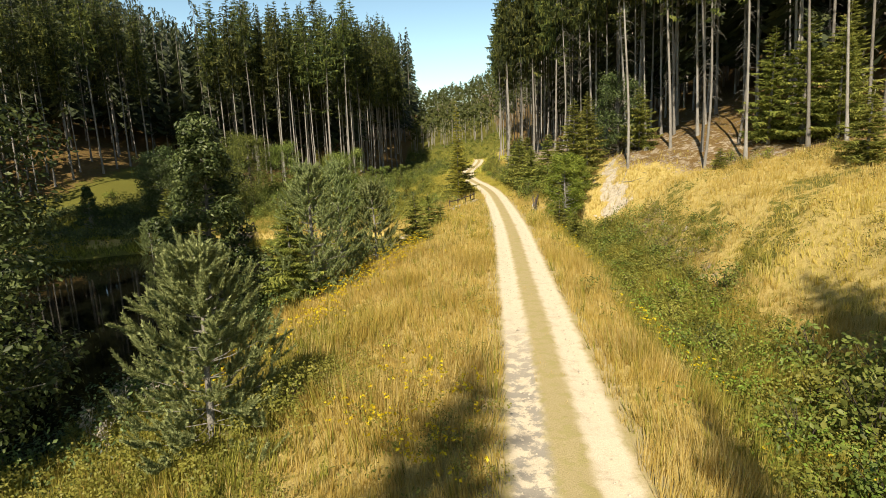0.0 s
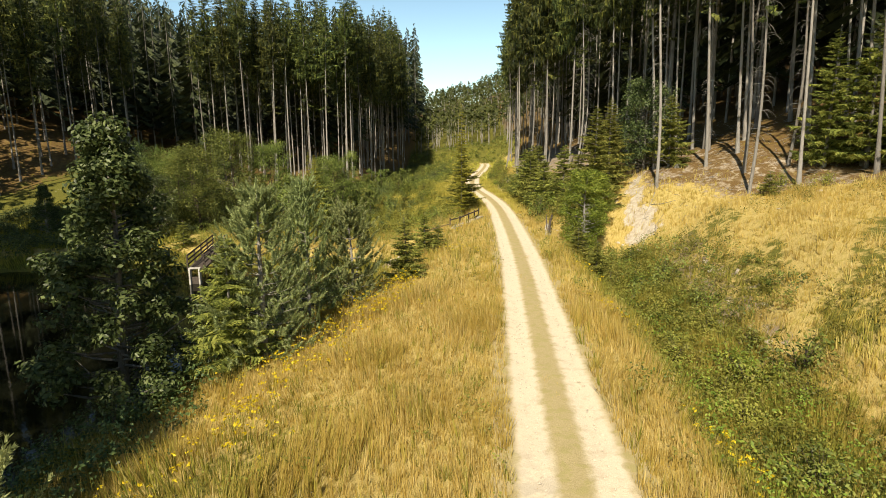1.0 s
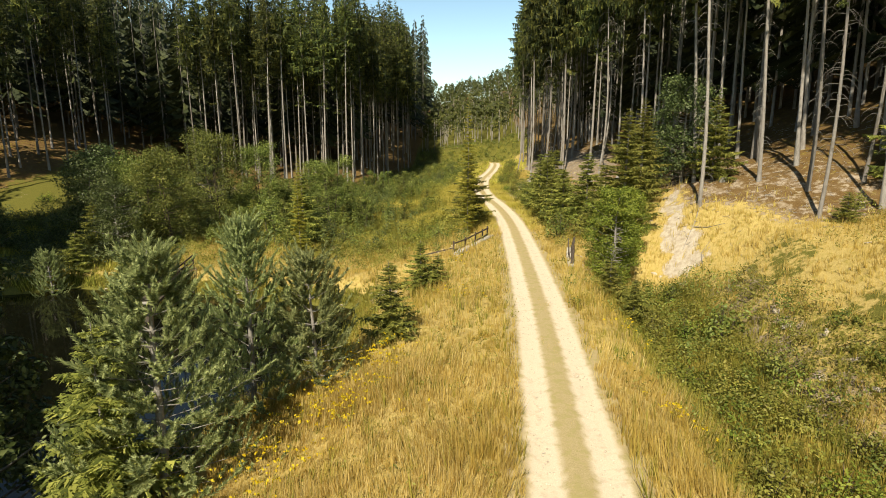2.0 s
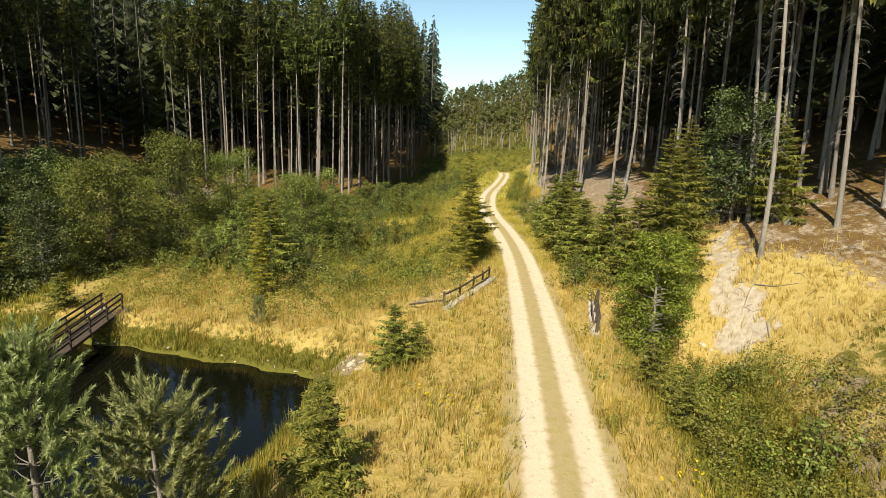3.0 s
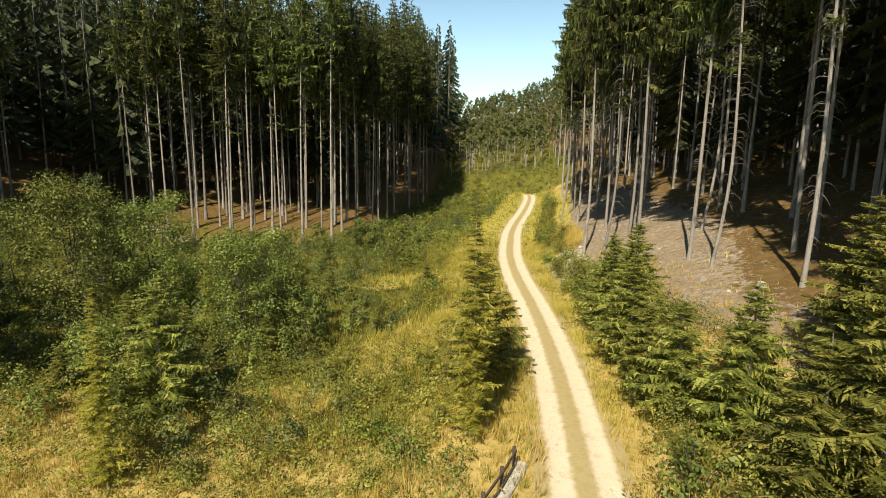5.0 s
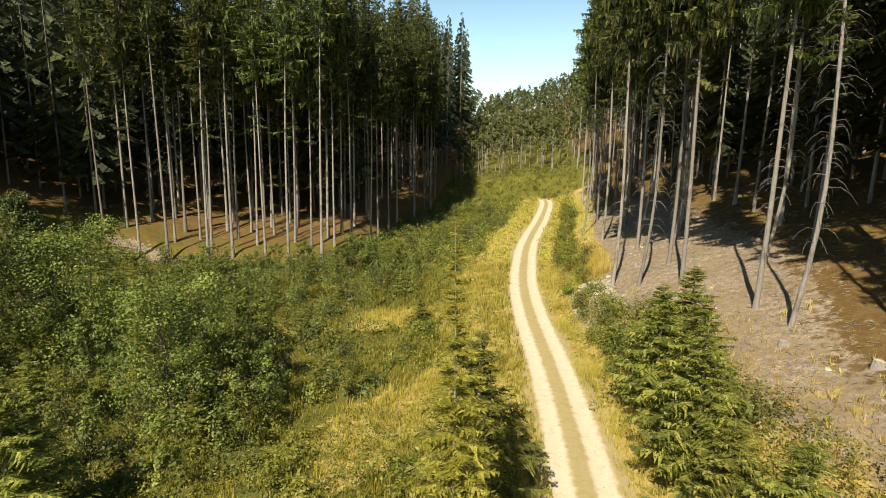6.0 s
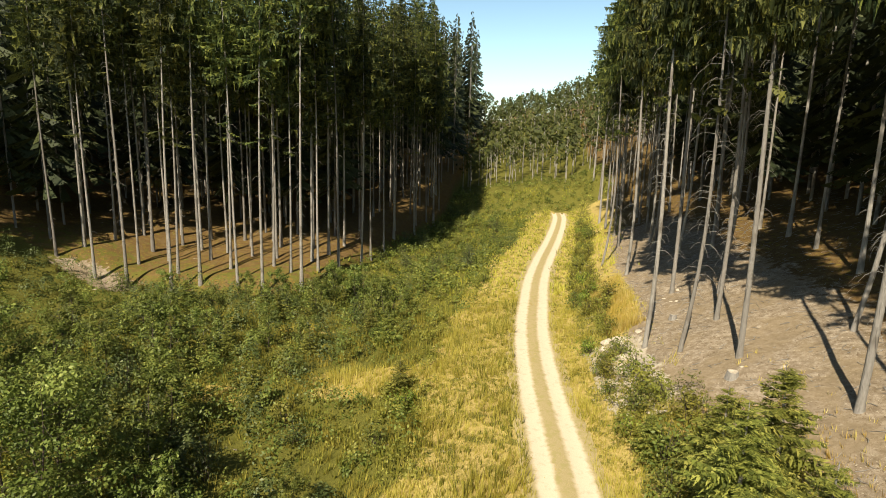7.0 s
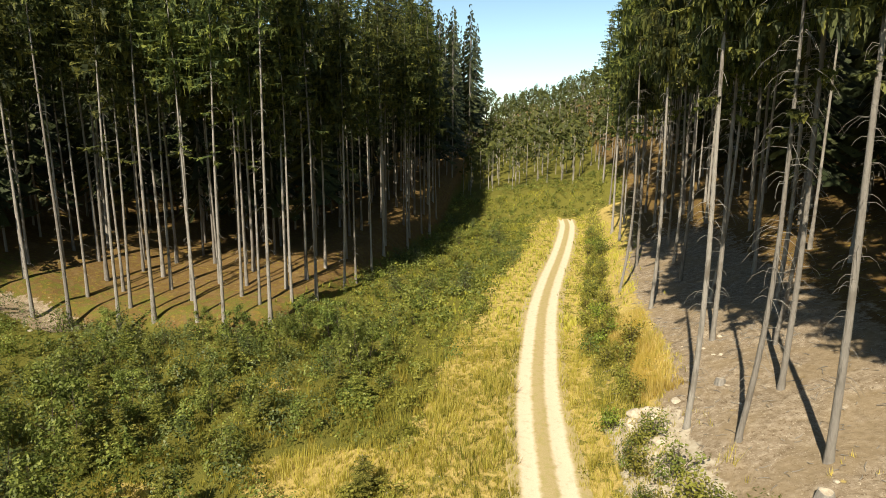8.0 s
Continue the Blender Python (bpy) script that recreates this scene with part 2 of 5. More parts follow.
def forest_left(x, y):
    """Positive inside the stand on the far side of the valley."""
    edge = np.interp(x, (-130, -64, -57, -54, -51, -20, -17.5, -14, -12, -11), (30, 34, 48, 74, 112, 113, 118, 140, 158, 420))
    return y - edge


def forest_right(x, y):
    edge = np.interp(y, (-60, 10, 30, 44, 50, 56, 70, 85, 93, 120, 170, 200), (75, 60, 43, 31, 23, 18.5, 15.5, 13, 10, 11.0, 17.5, 18.5))
    return x - edge + 0.5 * np.sin(0.9 * y)


def height(x, y):
    x, y = np.asarray(x, float), np.asarray(y, float)
    d = x - road_x(y)
    rz = road_z(y)
    # left of the road
    floor = np.interp(y, (-20, 10, 52, 58, 75, 92, 112, 150, 180), (1.0, 1.2, 1.6, 1.0, 1.3, 1.6, 1.2, 1.8, 3.0))
    left = rz + (floor - rz) * ease(-d, np.interp(y, (50, 60, 90), (4.0, 2.5, 3.2)), np.interp(y, (40, 60, 80, 100, 150), (14, 13, 12, 14, 10)))
    s = shore(x, y)
    bank = WATER + 0.12 + 0.50 * s
    left = np.where(s < 0, np.maximum(WATER + 0.6 * s, -1.4), np.minimum(left, bank))
    inside = np.maximum(forest_left(x, y), 0)
    left = left + (0.10 * np.minimum(inside, 70) + 0.9 * ease(inside, 0, 3)) * ease(x, -52, -40) + 0.42 * np.clip(-38 - x, 0, 70) * ease(y, 58, 98)
    # right of the road
    foot = np.interp(y, (0, 25, 40, 50, 57), (9.5, 9.5, 8.3, 7.6, 7.0))
    ditch = np.interp(y, (0, 20, 44, 50, 56, 62), (1.0, 0.7, 0.9, 1.0, 2.2, 3.2))
    r1 = rz + (ditch - rz) * ease(d, 2.2, 6.5)
    up = np.interp(d - foot, (0, 2.0, 5.0, 7.0, 14, 24, 40, 90), (0, 0.5, 2.9, 4.4, 6.2, 8.6, 14, 30))
    r1 = r1 + up * ease(d - foot, 0, 2.0)
    r2 = rz + np.interp(d, (0, 2.8, 4.5, 7, 13, 24, 60, 120), (0, 0, 0.7, 2.1, 4.2, 8.0, 22, 42))
    right = r1 + (r2 - r1) * ease(y, 50, 66)
    z = np.where(d < 0, left, right)
    # the valley's end: a rise, then the wooded hill
    rise = 4.2 * ease(y, 174, 188) + 0.05 * np.maximum(y - 184, 0)
    hill = np.clip(12.5 + 0.05 * x, 5, 22) * ease(y, 200, 330)
    far = rise * ease(x, -25, 0) + hill
    z = z + far
    rough = 0.10 * np.sin(0.9 * x + 1.7 * np.sin(0.31 * y)) * np.sin(0.8 * y + 1.3 * np.sin(0.4 * x)) + 0.05 * np.sin(2.3 * x + y) * np.sin(2.1 * y - 0.6 * x)
    z = z + rough * ease(np.abs(d), 2.2, 4.5) * np.where(s < 0, 0.0, 1.0)
    return z


def glade(x, y):
    """Gaps of straw-yellow grass in the valley's thicket."""
    g = ease(1.0 - np.hypot((x + 5.5) / 6.5, (y - 93.0) / 3.0), 0, 0.5)
    for cx, cy, rx, ry in ((-14, 90.5, 3.0, 1.4), (-3.4, 76, 3.8, 6.0), (-8.5, 69, 3.5, 2.6), (-1.5, 80, 1.8, 2.5), (-0.5, 98, 1.8, 3.0), (-14, 103, 3, 1.4)):
        g = np.maximum(g, ease(1.0 - np.hypot((x - cx) / rx, (y - cy) / ry), 0, 0.5))
    return g


def scar(x, y):
    """A strip of bare pale sand that has slipped down the bank."""
    mid = np.interp(y, (50.2, 52.2, 54.4, 57.5, 60.5), (15.9, 16.1, 16.2, 16.8, 17.8)) + 0.35 * np.sin(1.9 * y)
    half = np.interp(y, (49, 51, 54, 57, 61), (0.9, 1.25, 0.95, 0.55, 0.3)) + 0.25 * np.sin(3.1 * y + x)
    return ease(half + 0.35 - np.abs(x - mid), 0, 0.7) * ease(y, 50.4, 51.8) * ease(61.5 - y, 0, 1.5)


def zone(x, y):
    """Green growth, forest litter and bare soil at a place, each 0 to 1."""
    x, y = np.asarray(x, float), np.asarray(y, float)
    d = x - road_x(y)
    fl, fr = forest_left(x, y), forest_right(x, y)
    green = np.where(d < 0, np.maximum(ease(y + 0.30 * d, 56, 66) * ease(-d, 4.5, 8.0), ease(2.2 - shore(x, y), 0, 1.6)), 0)
    green = np.maximum(green, 0.8 * ease(-d, 4.5, 8) * ease(24 - y, 0, 8))
    green = np.where(d > 0, ease(d, 3.2, 5.5) * ease(12.5 - d, 0, 3.5) * ease(52 - y, 0, 3), green)
    green = np.maximum(green, np.where((d > 0) & (y > 60), 0.7 * ease(d, 2.6, 3.6) * ease(6.5 - d, 0, 1.5), 0))
    tufts = np.sin(0.37 * x + 1.4 * np.sin(0.29 * y)) * np.sin(0.43 * y + 1.1 * np.sin(0.47 * x))
    green = np.maximum(green, np.where((d > 10) & (y < 52), 0.55 * ease(tufts, 0.1, 0.6), 0))
    green = green * (1 - 0.9 * glade(x, y))
    # on the right slope the dark litter also paints in the stand's shade
    litter = np.maximum(0.50 * ease(fl, -1.0, 1.0) + 0.5 * ease(fl, 3.0, 13.0), ease(fr - 2.6 * ease(y, 76, 92), -1.5, 2.2))
    green = np.maximum(green, 0.45 * ease(fl, -1.0, 1.0))
    soil = np.where((d > 0) & (y > 64), ease(d, np.interp(y, (66, 74, 84, 90, 97, 101), (7.5, 5.5, 5.8, 4.2, 4.4, 6.4)), np.interp(y, (66, 74, 84, 90, 97, 101), (9.5, 7.5, 7.8, 6.0, 6.4, 8.6))) * ease(np.interp(y, (76, 92), (15.0, 20.0)) - d, 0, 6.0) * ease(150 - y, 0, 25) * (0.7 + 0.3 * ease(y, 70, 86)), 0)
    soil = np.maximum(soil, 0.42 * ease(fr, -2.5, 0.5) * ease(y, 40, 48) * ease(72 - y, 0, 6) * ease(14 - fr, 0, 8))
    slip = scar(x, y)
    soil = np.maximum(soil, 0.9 * slip)
    soil = np.maximum(soil, 0.50 * ease(2.0 - np.abs(x - 15.8 - 0.12 * (y - 40)), 0, 1.5) * ease(y, 26, 32) * ease(50 - y, 0, 4))
    soil = np.maximum(soil, 0.45 * ease(2.2 - np.hypot(x + 0.7, (y - 57.2) / 1.3), 0, 1.8))
    soil = np.maximum(soil, ease(1.4 - np.hypot(x + 4.2, y - 50.3), 0, 1.0))
    soil = np.maximum(soil, 0.9 * ease(1.0 - np.hypot((x + 40.0) / 6.0, (y - 112.3) / 2.2), 0, 0.5))
    green = np.maximum(green, ease(y, 170, 178) * ease(-np.abs(x - 4), -30, -22))
    green = np.maximum(green, ease(-x, 30, 37) * ease(y, 56, 62))
    green = np.maximum(green, 0.40 * ease(y, 58, 74) * ease(7 - np.abs(d), 0, 2))
    sand = np.maximum(0.95 * slip, 0.2 * ease(2.0 - np.hypot(x + 0.7, (y - 57.2) / 1.3), 0, 1.6))
    sand = np.maximum(sand, 0.85 * ease(2.2 - np.abs(x - road_x(y) - 4.8), 0, 1.2) * ease(y, 86, 89) * ease(99 - y, 0, 3))
    return green, litter, soil, sand


def mesh_from(name, verts, faces, mats=(), smooth=False):
    """A mesh from an array of corners and an array of triangles or quads."""
    me = bpy.data.meshes.new(name)
    verts, faces = np.asarray(verts, np.float32), np.asarray(faces, np.int32)
    n, k = faces.shape
    me.vertices.add(len(verts)), me.loops.add(n * k), me.polygons.add(n)
    me.vertices.foreach_set("co", verts.ravel())
    me.loops.foreach_set("vertex_index", faces.ravel())
    me.polygons.foreach_set("loop_start", np.arange(0, n * k, k, dtype=np.int32))
    for mat in mats:
        me.materials.append(mat)
    me.update(calc_edges=True)
    if smooth:
        me.polygons.foreach_set("use_smooth", np.ones(n, bool))
    return me


def part(name, mesh, parent, label=""):
    ob = new(name, mesh)
    ob.parent = parent
    return tagged(ob, label)


def spaced(lo, hi, first, growth, limit):
    """Grid lines, close near the middle and wider outwards."""
    a = list(np.arange(lo, hi + 0.01, first))
    step = first
    while a[-1] < limit:
        step *= growth
        a.append(a[-1] + step)
    step = first
    b = [lo]
    while b[-1] > -limit:
        step *= growth
        b.append(b[-1] - step)
    return np.array(b[:0:-1] + a)


gx = spaced(-26, 26, 0.45, 1.09, 2500)
gy = spaced(0, 115, 0.6, 1.07, 3000)
X, Y = np.meshgrid(gx, gy)
Z = height(X, Y)
flat = np.hypot(X / 400.0, (Y - 100) / 450.0)
Z = Z * (1 - ease(flat, 1.0, 2.0)) + 25 * ease(flat, 1.0, 2.0)
D = np.abs(X - road_x(Y))
Z = Z - 0.06 * ease(1.75 - D, 0, 0.3) * (Y < 173)
idx = np.arange(X.size).reshape(X.shape)
quads = np.stack([idx[:-1, :-1], idx[:-1, 1:], idx[1:, 1:], idx[1:, :-1]], -1).reshape(-1, 4)
me = mesh_from("ground", np.stack([X, Y, Z], -1).reshape(-1, 3), quads, [M["ground"]], True)
for key, value in zip(("green", "litter", "soil", "sand"), zone(X, Y)):
    me.attributes.new(key, "FLOAT", "POINT").data.foreach_set("value", np.broadcast_to(value, X.shape).astype(np.float32).ravel())
ground = tagged(new("ground", me), "dry golden grass slopes, green thickets and bare forest soil", "ground", kind="structure")

# the track: two worn wheel ruts with a grassy crown
ry = np.arange(-40, 173.5, 0.5)
ra = np.array([-2.1, -1.7, -1.3, -1.1, -0.8, -0.5, -0.3, 0, 0.3, 0.5, 0.8, 1.1, 1.3, 1.7, 2.1])
rh = np.array([-0.10, 0.0, 0.02, 0.0, -0.045, 0.0, 0.03, 0.04, 0.03, 0.0, -0.045, 0.0, 0.02, 0.0, -0.10])
RA, RY = np.meshgrid(ra, ry)
RX = road_x(RY) + RA
RZ = height(road_x(RY), RY) + rh[None, :] + 0.012 + 0.012 * rng.standard_normal(RX.shape)
idx = np.arange(RX.size).reshape(RX.shape)
quads = np.stack([idx[:-1, :-1], idx[:-1, 1:], idx[1:, 1:], idx[1:, :-1]], -1).reshape(-1, 4)
me = mesh_from("road", np.stack([RX, RY, RZ], -1).reshape(-1, 3), quads, [M["track"]], True)
me.attributes.new("across", "FLOAT", "POINT").data.foreach_set("value", RA.astype(np.float32).ravel())
tagged(new("road", me), "pale gravel forest track with two worn wheel ruts", "road", kind="structure")

# the pond
wx, wy = np.meshgrid(np.linspace(-42, -3, 30), np.linspace(7, 57, 30))
idx = np.arange(wx.size).reshape(wx.shape)
quads = np.stack([idx[:-1, :-1], idx[:-1, 1:], idx[1:, 1:], idx[1:, :-1]], -1).reshape(-1, 4)
tagged(new("water", mesh_from("water", np.stack([wx, wy, wx * 0 + WATER], -1).reshape(-1, 3), quads, [M["water"]], True)),
       "dark still pond water reflecting trees and sky", "pond", kind="structure")

# ---- plants ----


class Soup:
    """Gathers triangles and turns them into one mesh."""

    def __init__(self):
        self.v, self.f, self.n = [], [], 0

    def tris(self, corners):
        """corners: an array (count, 3, 3)."""
        corners = np.asarray(corners, float).reshape(-1, 3, 3)
        k = len(corners)
        self.v.append(corners.reshape(-1, 3))
        self.f.append(np.arange(3 * k).reshape(-1, 3) + self.n)
        self.n += 3 * k
        return self

    def quads(self, corners):
        """corners: (count, 4, 3); two triangles each, sharing their corners."""
        corners = np.asarray(corners, float).reshape(-1, 4, 3)
        k = len(corners)
        q = np.arange(4 * k).reshape(-1, 4) + self.n
        self.v.append(corners.reshape(-1, 3))
        self.f.append(np.concatenate([q[:, [0, 1, 2]], q[:, [0, 2, 3]]]))
        self.n += 4 * k
        return self

    def tube(self, path, radii, sides=7):
        path, radii = np.asarray(path, float), np.asarray(radii, float)
        k = len(path)
        t = np.gradient(path, axis=0)
        t /= np.linalg.norm(t, axis=1, keepdims=True) + 1e-9
        ref = np.where(np.abs(t[:, 2:3]) > 0.9, [[1.0, 0, 0]], [[0, 0, 1.0]])
        u = np.cross(t, ref)
        u /= np.linalg.norm(u, axis=1, keepdims=True)
        w = np.cross(t, u)
        a = np.linspace(0, 2 * np.pi, sides, endpoint=False)
        ring = path[:, None] + radii[:, None, None] * (np.cos(a)[None, :, None] * u[:, None] + np.sin(a)[None, :, None] * w[:, None])
        self.v.append(ring.reshape(-1, 3))
        i = np.arange(k * sides).reshape(k, sides) + self.n
        j = np.roll(i, -1, 1)
        q = np.stack([i[:-1], j[:-1], j[1:], i[1:]], -1).reshape(-1, 4)
        self.f.append(np.concatenate([q[:, [0, 1, 2]], q[:, [0, 2, 3]]]))
        self.n += k * sides
        return self

    def mesh(self, name, mat, smooth=False):
        return mesh_from(name, np.concatenate(self.v), np.concatenate(self.f), [mat], smooth)


def unit(v):
    return v / (np.linalg.norm(v, axis=-1, keepdims=True) + 1e-9)


def fronds(soup, r, z0, z1, radius, gap, per, stations, droop, low=0.55, width=0.3, top=0.25, hang=0.0, gaps=0.0):
    """Whorls of drooping conifer boughs, each a spray of narrow ragged twigs."""
    z = z0
    down = np.array([0, 0, -1.0])
    while z < z1 - 0.1:
        f = (z - z0) / (z1 - z0)
        reach = radius * (1 - f) ** 0.75 * (low + (1 - low) * min(1, f * 4)) + top * (1 - f) + 0.04
        count = max(4, int(per * (1 - 0.35 * f)))
        for a in r.uniform(0, 2 * np.pi) + np.arange(count) * 2 * np.pi / count + r.normal(0, 0.25, count):
            if r.uniform() < gaps * (1 - min(1, f * 3)):
                continue
            ln = reach * r.uniform(0.5, 1.25)
            out = np.array([np.cos(a), np.sin(a), 0])
            side = np.array([-np.sin(a), np.cos(a), 0])
            s = np.linspace(0.14, 1, stations)
            fall = droop * (1.1 - f) * r.uniform(0.7, 1.3)
            px = s * ln
            pz = z + r.uniform(-0.5, 0.5) * gap + ln * (0.12 * s - fall * s ** 1.3 + 0.5 * fall * s ** 3)
            sway = 0.12 * ln * r.normal() * s ** 2
            base = px[:, None] * out + sway[:, None] * side + np.stack([0 * pz, 0 * pz, pz], 1)
            step = ln / stations * 1.25
            w = width * ln * np.sin(np.pi * np.clip(0.18 + 0.76 * s, 0, 1)) ** 0.8 * r.uniform(0.55, 1.25, stations) + 0.06
            for sg in (-1, 1):
                tip = base + sg * side * w[:, None] + out * (w * r.uniform(0.3, 0.9, stations))[:, None] + down * (w * r.uniform(0.1, 0.75, stations))[:, None]
                soup.tris(np.stack([base - out * step * 0.5, base + out * step * 0.5, tip], 1))
            if hang:
                for sg in (-1, 1) if stations > 6 else (r.choice((-1, 1)),):
                    off = base + sg * side * (w * r.uniform(0.1, 0.7, stations))[:, None] + down * (w * 0.2)[:, None]
                    lag = (r.uniform(-0.5, 0.5, stations)[:, None] * side + r.uniform(-0.4, 0.4, stations)[:, None] * out) * step
                    drop = down * (hang * ln * np.sin(np.pi * np.clip(0.2 + 0.65 * s, 0, 1)) * r.uniform(0.35, 1.2, stations))[:, None]
                    across = out * np.cos(0.9 * sg) + side * np.sin(0.9 * sg)
                    soup.tris(np.stack([off - across * (0.14 + 0.16 * step), off + across * (0.14 + 0.16 * step), off + drop + lag], 1))
        z += gap * r.uniform(0.75, 1.25) * (1 - 0.4 * f)
    return soup


def trunk_path(r, tall, lean=0.02, bend=0.12, n=9, sweep=0.0):
    """A slightly wavering stem; sweep bows its foot, as on slipping ground."""
    h = tall * np.linspace(0, 1, n) ** (1.6 if sweep else 1.0)
    a, b = r.uniform(0, 6.28, 2)
    p = np.stack([lean * h * np.cos(a) + bend * np.sin(h / tall * 5 + b) * h / tall, lean * h * np.sin(a) + bend * np.cos(h / tall * 4 + b) * h / tall, h], 1)
    p[:, 0] += sweep * (1 - (1 - np.minimum(h / 9.0, 1)) ** 2)
    return p


def stand_spruce(seed, tall, bare, radius, girth, detail=1.0, dead=34, lean=0.012, per=6, stations=10, sweep=0.0, twig=1.0):
    """A tall plantation spruce: bare lower trunk with dead twigs, a ragged drooping crown."""
    r = np.random.default_rng(seed)
    root = new("spruce_tree")
    p = trunk_path(r, tall, lean, 0.25, 14, sweep)
    rad = girth * (1 - 0.93 * (p[:, 2] / tall) ** 0.9)
    rad[0] *= 1.5
    p[0, 2] -= 0.5
    part("trunk", Soup().tube(p, rad, 8).mesh("trunk", M["bark"], True), root)
    crown = Soup()
    fronds(crown, r, tall * bare, tall, radius, 0.75 / detail, per, stations, 0.62, width=0.22, hang=0.5, gaps=0.35)
    for k in range(3):
        z = tall * r.uniform(bare * 0.65, bare)
        tuft = Soup()
        fronds(tuft, r, z, z + 0.9, radius * 0.42, 0.8, 4, stations, 0.5, low=0.9, width=0.25, hang=0.3, gaps=0.6)
        if tuft.v:
            crown.tris(np.concatenate(tuft.v).reshape(-1, 3, 3))
    me = crown.mesh("crown", M["spruce"])
    co = np.empty(len(me.vertices) * 3, np.float32)
    me.vertices.foreach_get("co", co)
    co = co.reshape(-1, 3)
    co[:, 0] += np.interp(co[:, 2], p[:, 2], p[:, 0])
    co[:, 1] += np.interp(co[:, 2], p[:, 2], p[:, 1])
    me.vertices.foreach_set("co", co.ravel())
    part("crown", me, root)
    twigs = Soup()
    for z in r.uniform(tall * 0.06, tall * (bare + 0.10), dead):
        a, ln = r.uniform(0, 6.28), twig * r.uniform(0.35, 1.0) * (0.6 + z / tall)
        o = np.array([np.interp(z, p[:, 2], p[:, 0]), np.interp(z, p[:, 2], p[:, 1]), z])
        q = np.array([[np.cos(a + 0.3 * s) * ln * s ** 0.85, np.sin(a + 0.3 * s) * ln * s ** 0.85, ln * (0.45 * s - 1.0 * s ** 2.2)] for s in (0, 0.4, 0.75, 1)])
        twigs.tube(o + q, [0.013, 0.011, 0.008, 0.004], 3)
    part("deadwood", twigs.mesh("deadwood", M["bark"]), root, "thin grey dead drooping twigs")["kind"] = "stuff"
    return tagged(root, "tall forest spruce with bare grey trunk and dark drooping crown", "tree")


def young_spruce(seed, tall, radius, detail=1.0, mat="spruce_young", name="young_spruce", label="small young spruce with dense green boughs", girth=1.0):
    r = np.random.default_rng(seed)
    root = new(name)
    p = trunk_path(r, tall, 0.01, 0.04, 6)
    p[0, 2] -= 0.2
    part("trunk", Soup().tube(p, girth * 0.05 * tall ** 0.5 * np.linspace(1, 0.1, 6), 6).mesh("trunk", M["bark"], True), root)
    crown = fronds(Soup(), r, 0.08 * tall, tall, radius, 0.26 / detail * (tall / 3) ** 0.5, 9, int(6 + 2.1 * radius), 0.26, low=0.9, width=0.25, top=0.10, hang=0.12, gaps=0.15)
    part("crown", crown.mesh("crown", M[mat]), root)
    return tagged(root, label, "tree")


def leaf_cloud(soup, r, centres, spread, per, size, flat=0.7):
    """Leaves scattered about centres, each a small bent leaf of two triangles."""
    c = np.repeat(np.asarray(centres, float), per, 0)
    d = unit(r.standard_normal(c.shape))
    k = len(c)
    pos = c + d * (spread * np.cbrt(r.uniform(0.05, 1, k)))[:, None] * np.array([1, 1, flat])
    nrm = unit(d * 0.9 + r.standard_normal(c.shape) * 0.38 + np.array([0, 0, 0.5]))
    u = unit(np.cross(nrm, r.standard_normal(c.shape)))
    w = np.cross(nrm, u)
    s = size * r.uniform(0.6, 1.35, k)[:, None]
    soup.quads(np.stack([pos - u * s, pos - w * s * 0.55 + nrm * s * 0.15, pos + u * s, pos + w * s * 0.55 + nrm * s * 0.15], 1))
    return soup


def broadleaf(seed, tall, radius, mat, size, clumps=60, per=60, kind="tree", name="alder_tree", label="", low=0.15, stems=1, cone=False):
    """A leafy tree: tapered trunk, limbs, and clumps of leaves along them."""
    r = np.random.default_rng(seed)
    root = new(name)
    wood, centres = Soup(), []
    for k in range(stems):
        base = np.array([*(r.normal(0, 0.12 * (stems > 1) * tall ** 0.5, 2)), 0])
        p = trunk_path(r, tall * r.uniform(0.85, 1.0), 0.05 + 0.08 * (stems > 1), 0.2, 8) + base
        p[0, 2] -= 0.3
        g = (0.018 * tall + 0.02) * (0.42 if stems > 1 else 1.0)
        wood.tube(p, g * np.linspace(1, 0.12, 8), 7)
        for z in np.linspace(low, 0.98, max(6, clumps // stems)):
            o = np.array([np.interp(z * tall, p[:, 2], p[:, i]) for i in range(3)])
            a = r.uniform(0, 6.28)
            ln = radius * (0.35 + 0.75 * np.sin(np.pi * min(1, 0.12 + 0.85 * z))) * r.uniform(0.45, 1.1) if not cone else radius * (1.2 * (1.02 - z) ** 0.8 + 0.08) * r.uniform(0.55, 1.1)
            tip = o + np.array([np.cos(a) * ln, np.sin(a) * ln, ln * r.uniform(0.05, 0.6)])
            mid = (o + tip) / 2 + np.array([0, 0, -0.06 * ln])
            wood.tube([o, mid, tip], [g * 0.35 * (1.05 - z), g * 0.2 * (1.05 - z) + 0.004, 0.005], 4)
            centres += [tip, mid * 0.4 + tip * 0.6 + r.normal(0, 0.1 * radius, 3)]
    part("trunk", wood.mesh("trunk", M["old_wood" if stems > 1 else "bark"], True), root)
    crown = leaf_cloud(Soup(), r, centres, radius * (0.2 if cone else 0.34), per // 2, size)
    part("crown", crown.mesh("crown", M[mat]), root)
    return tagged(root, label, kind)


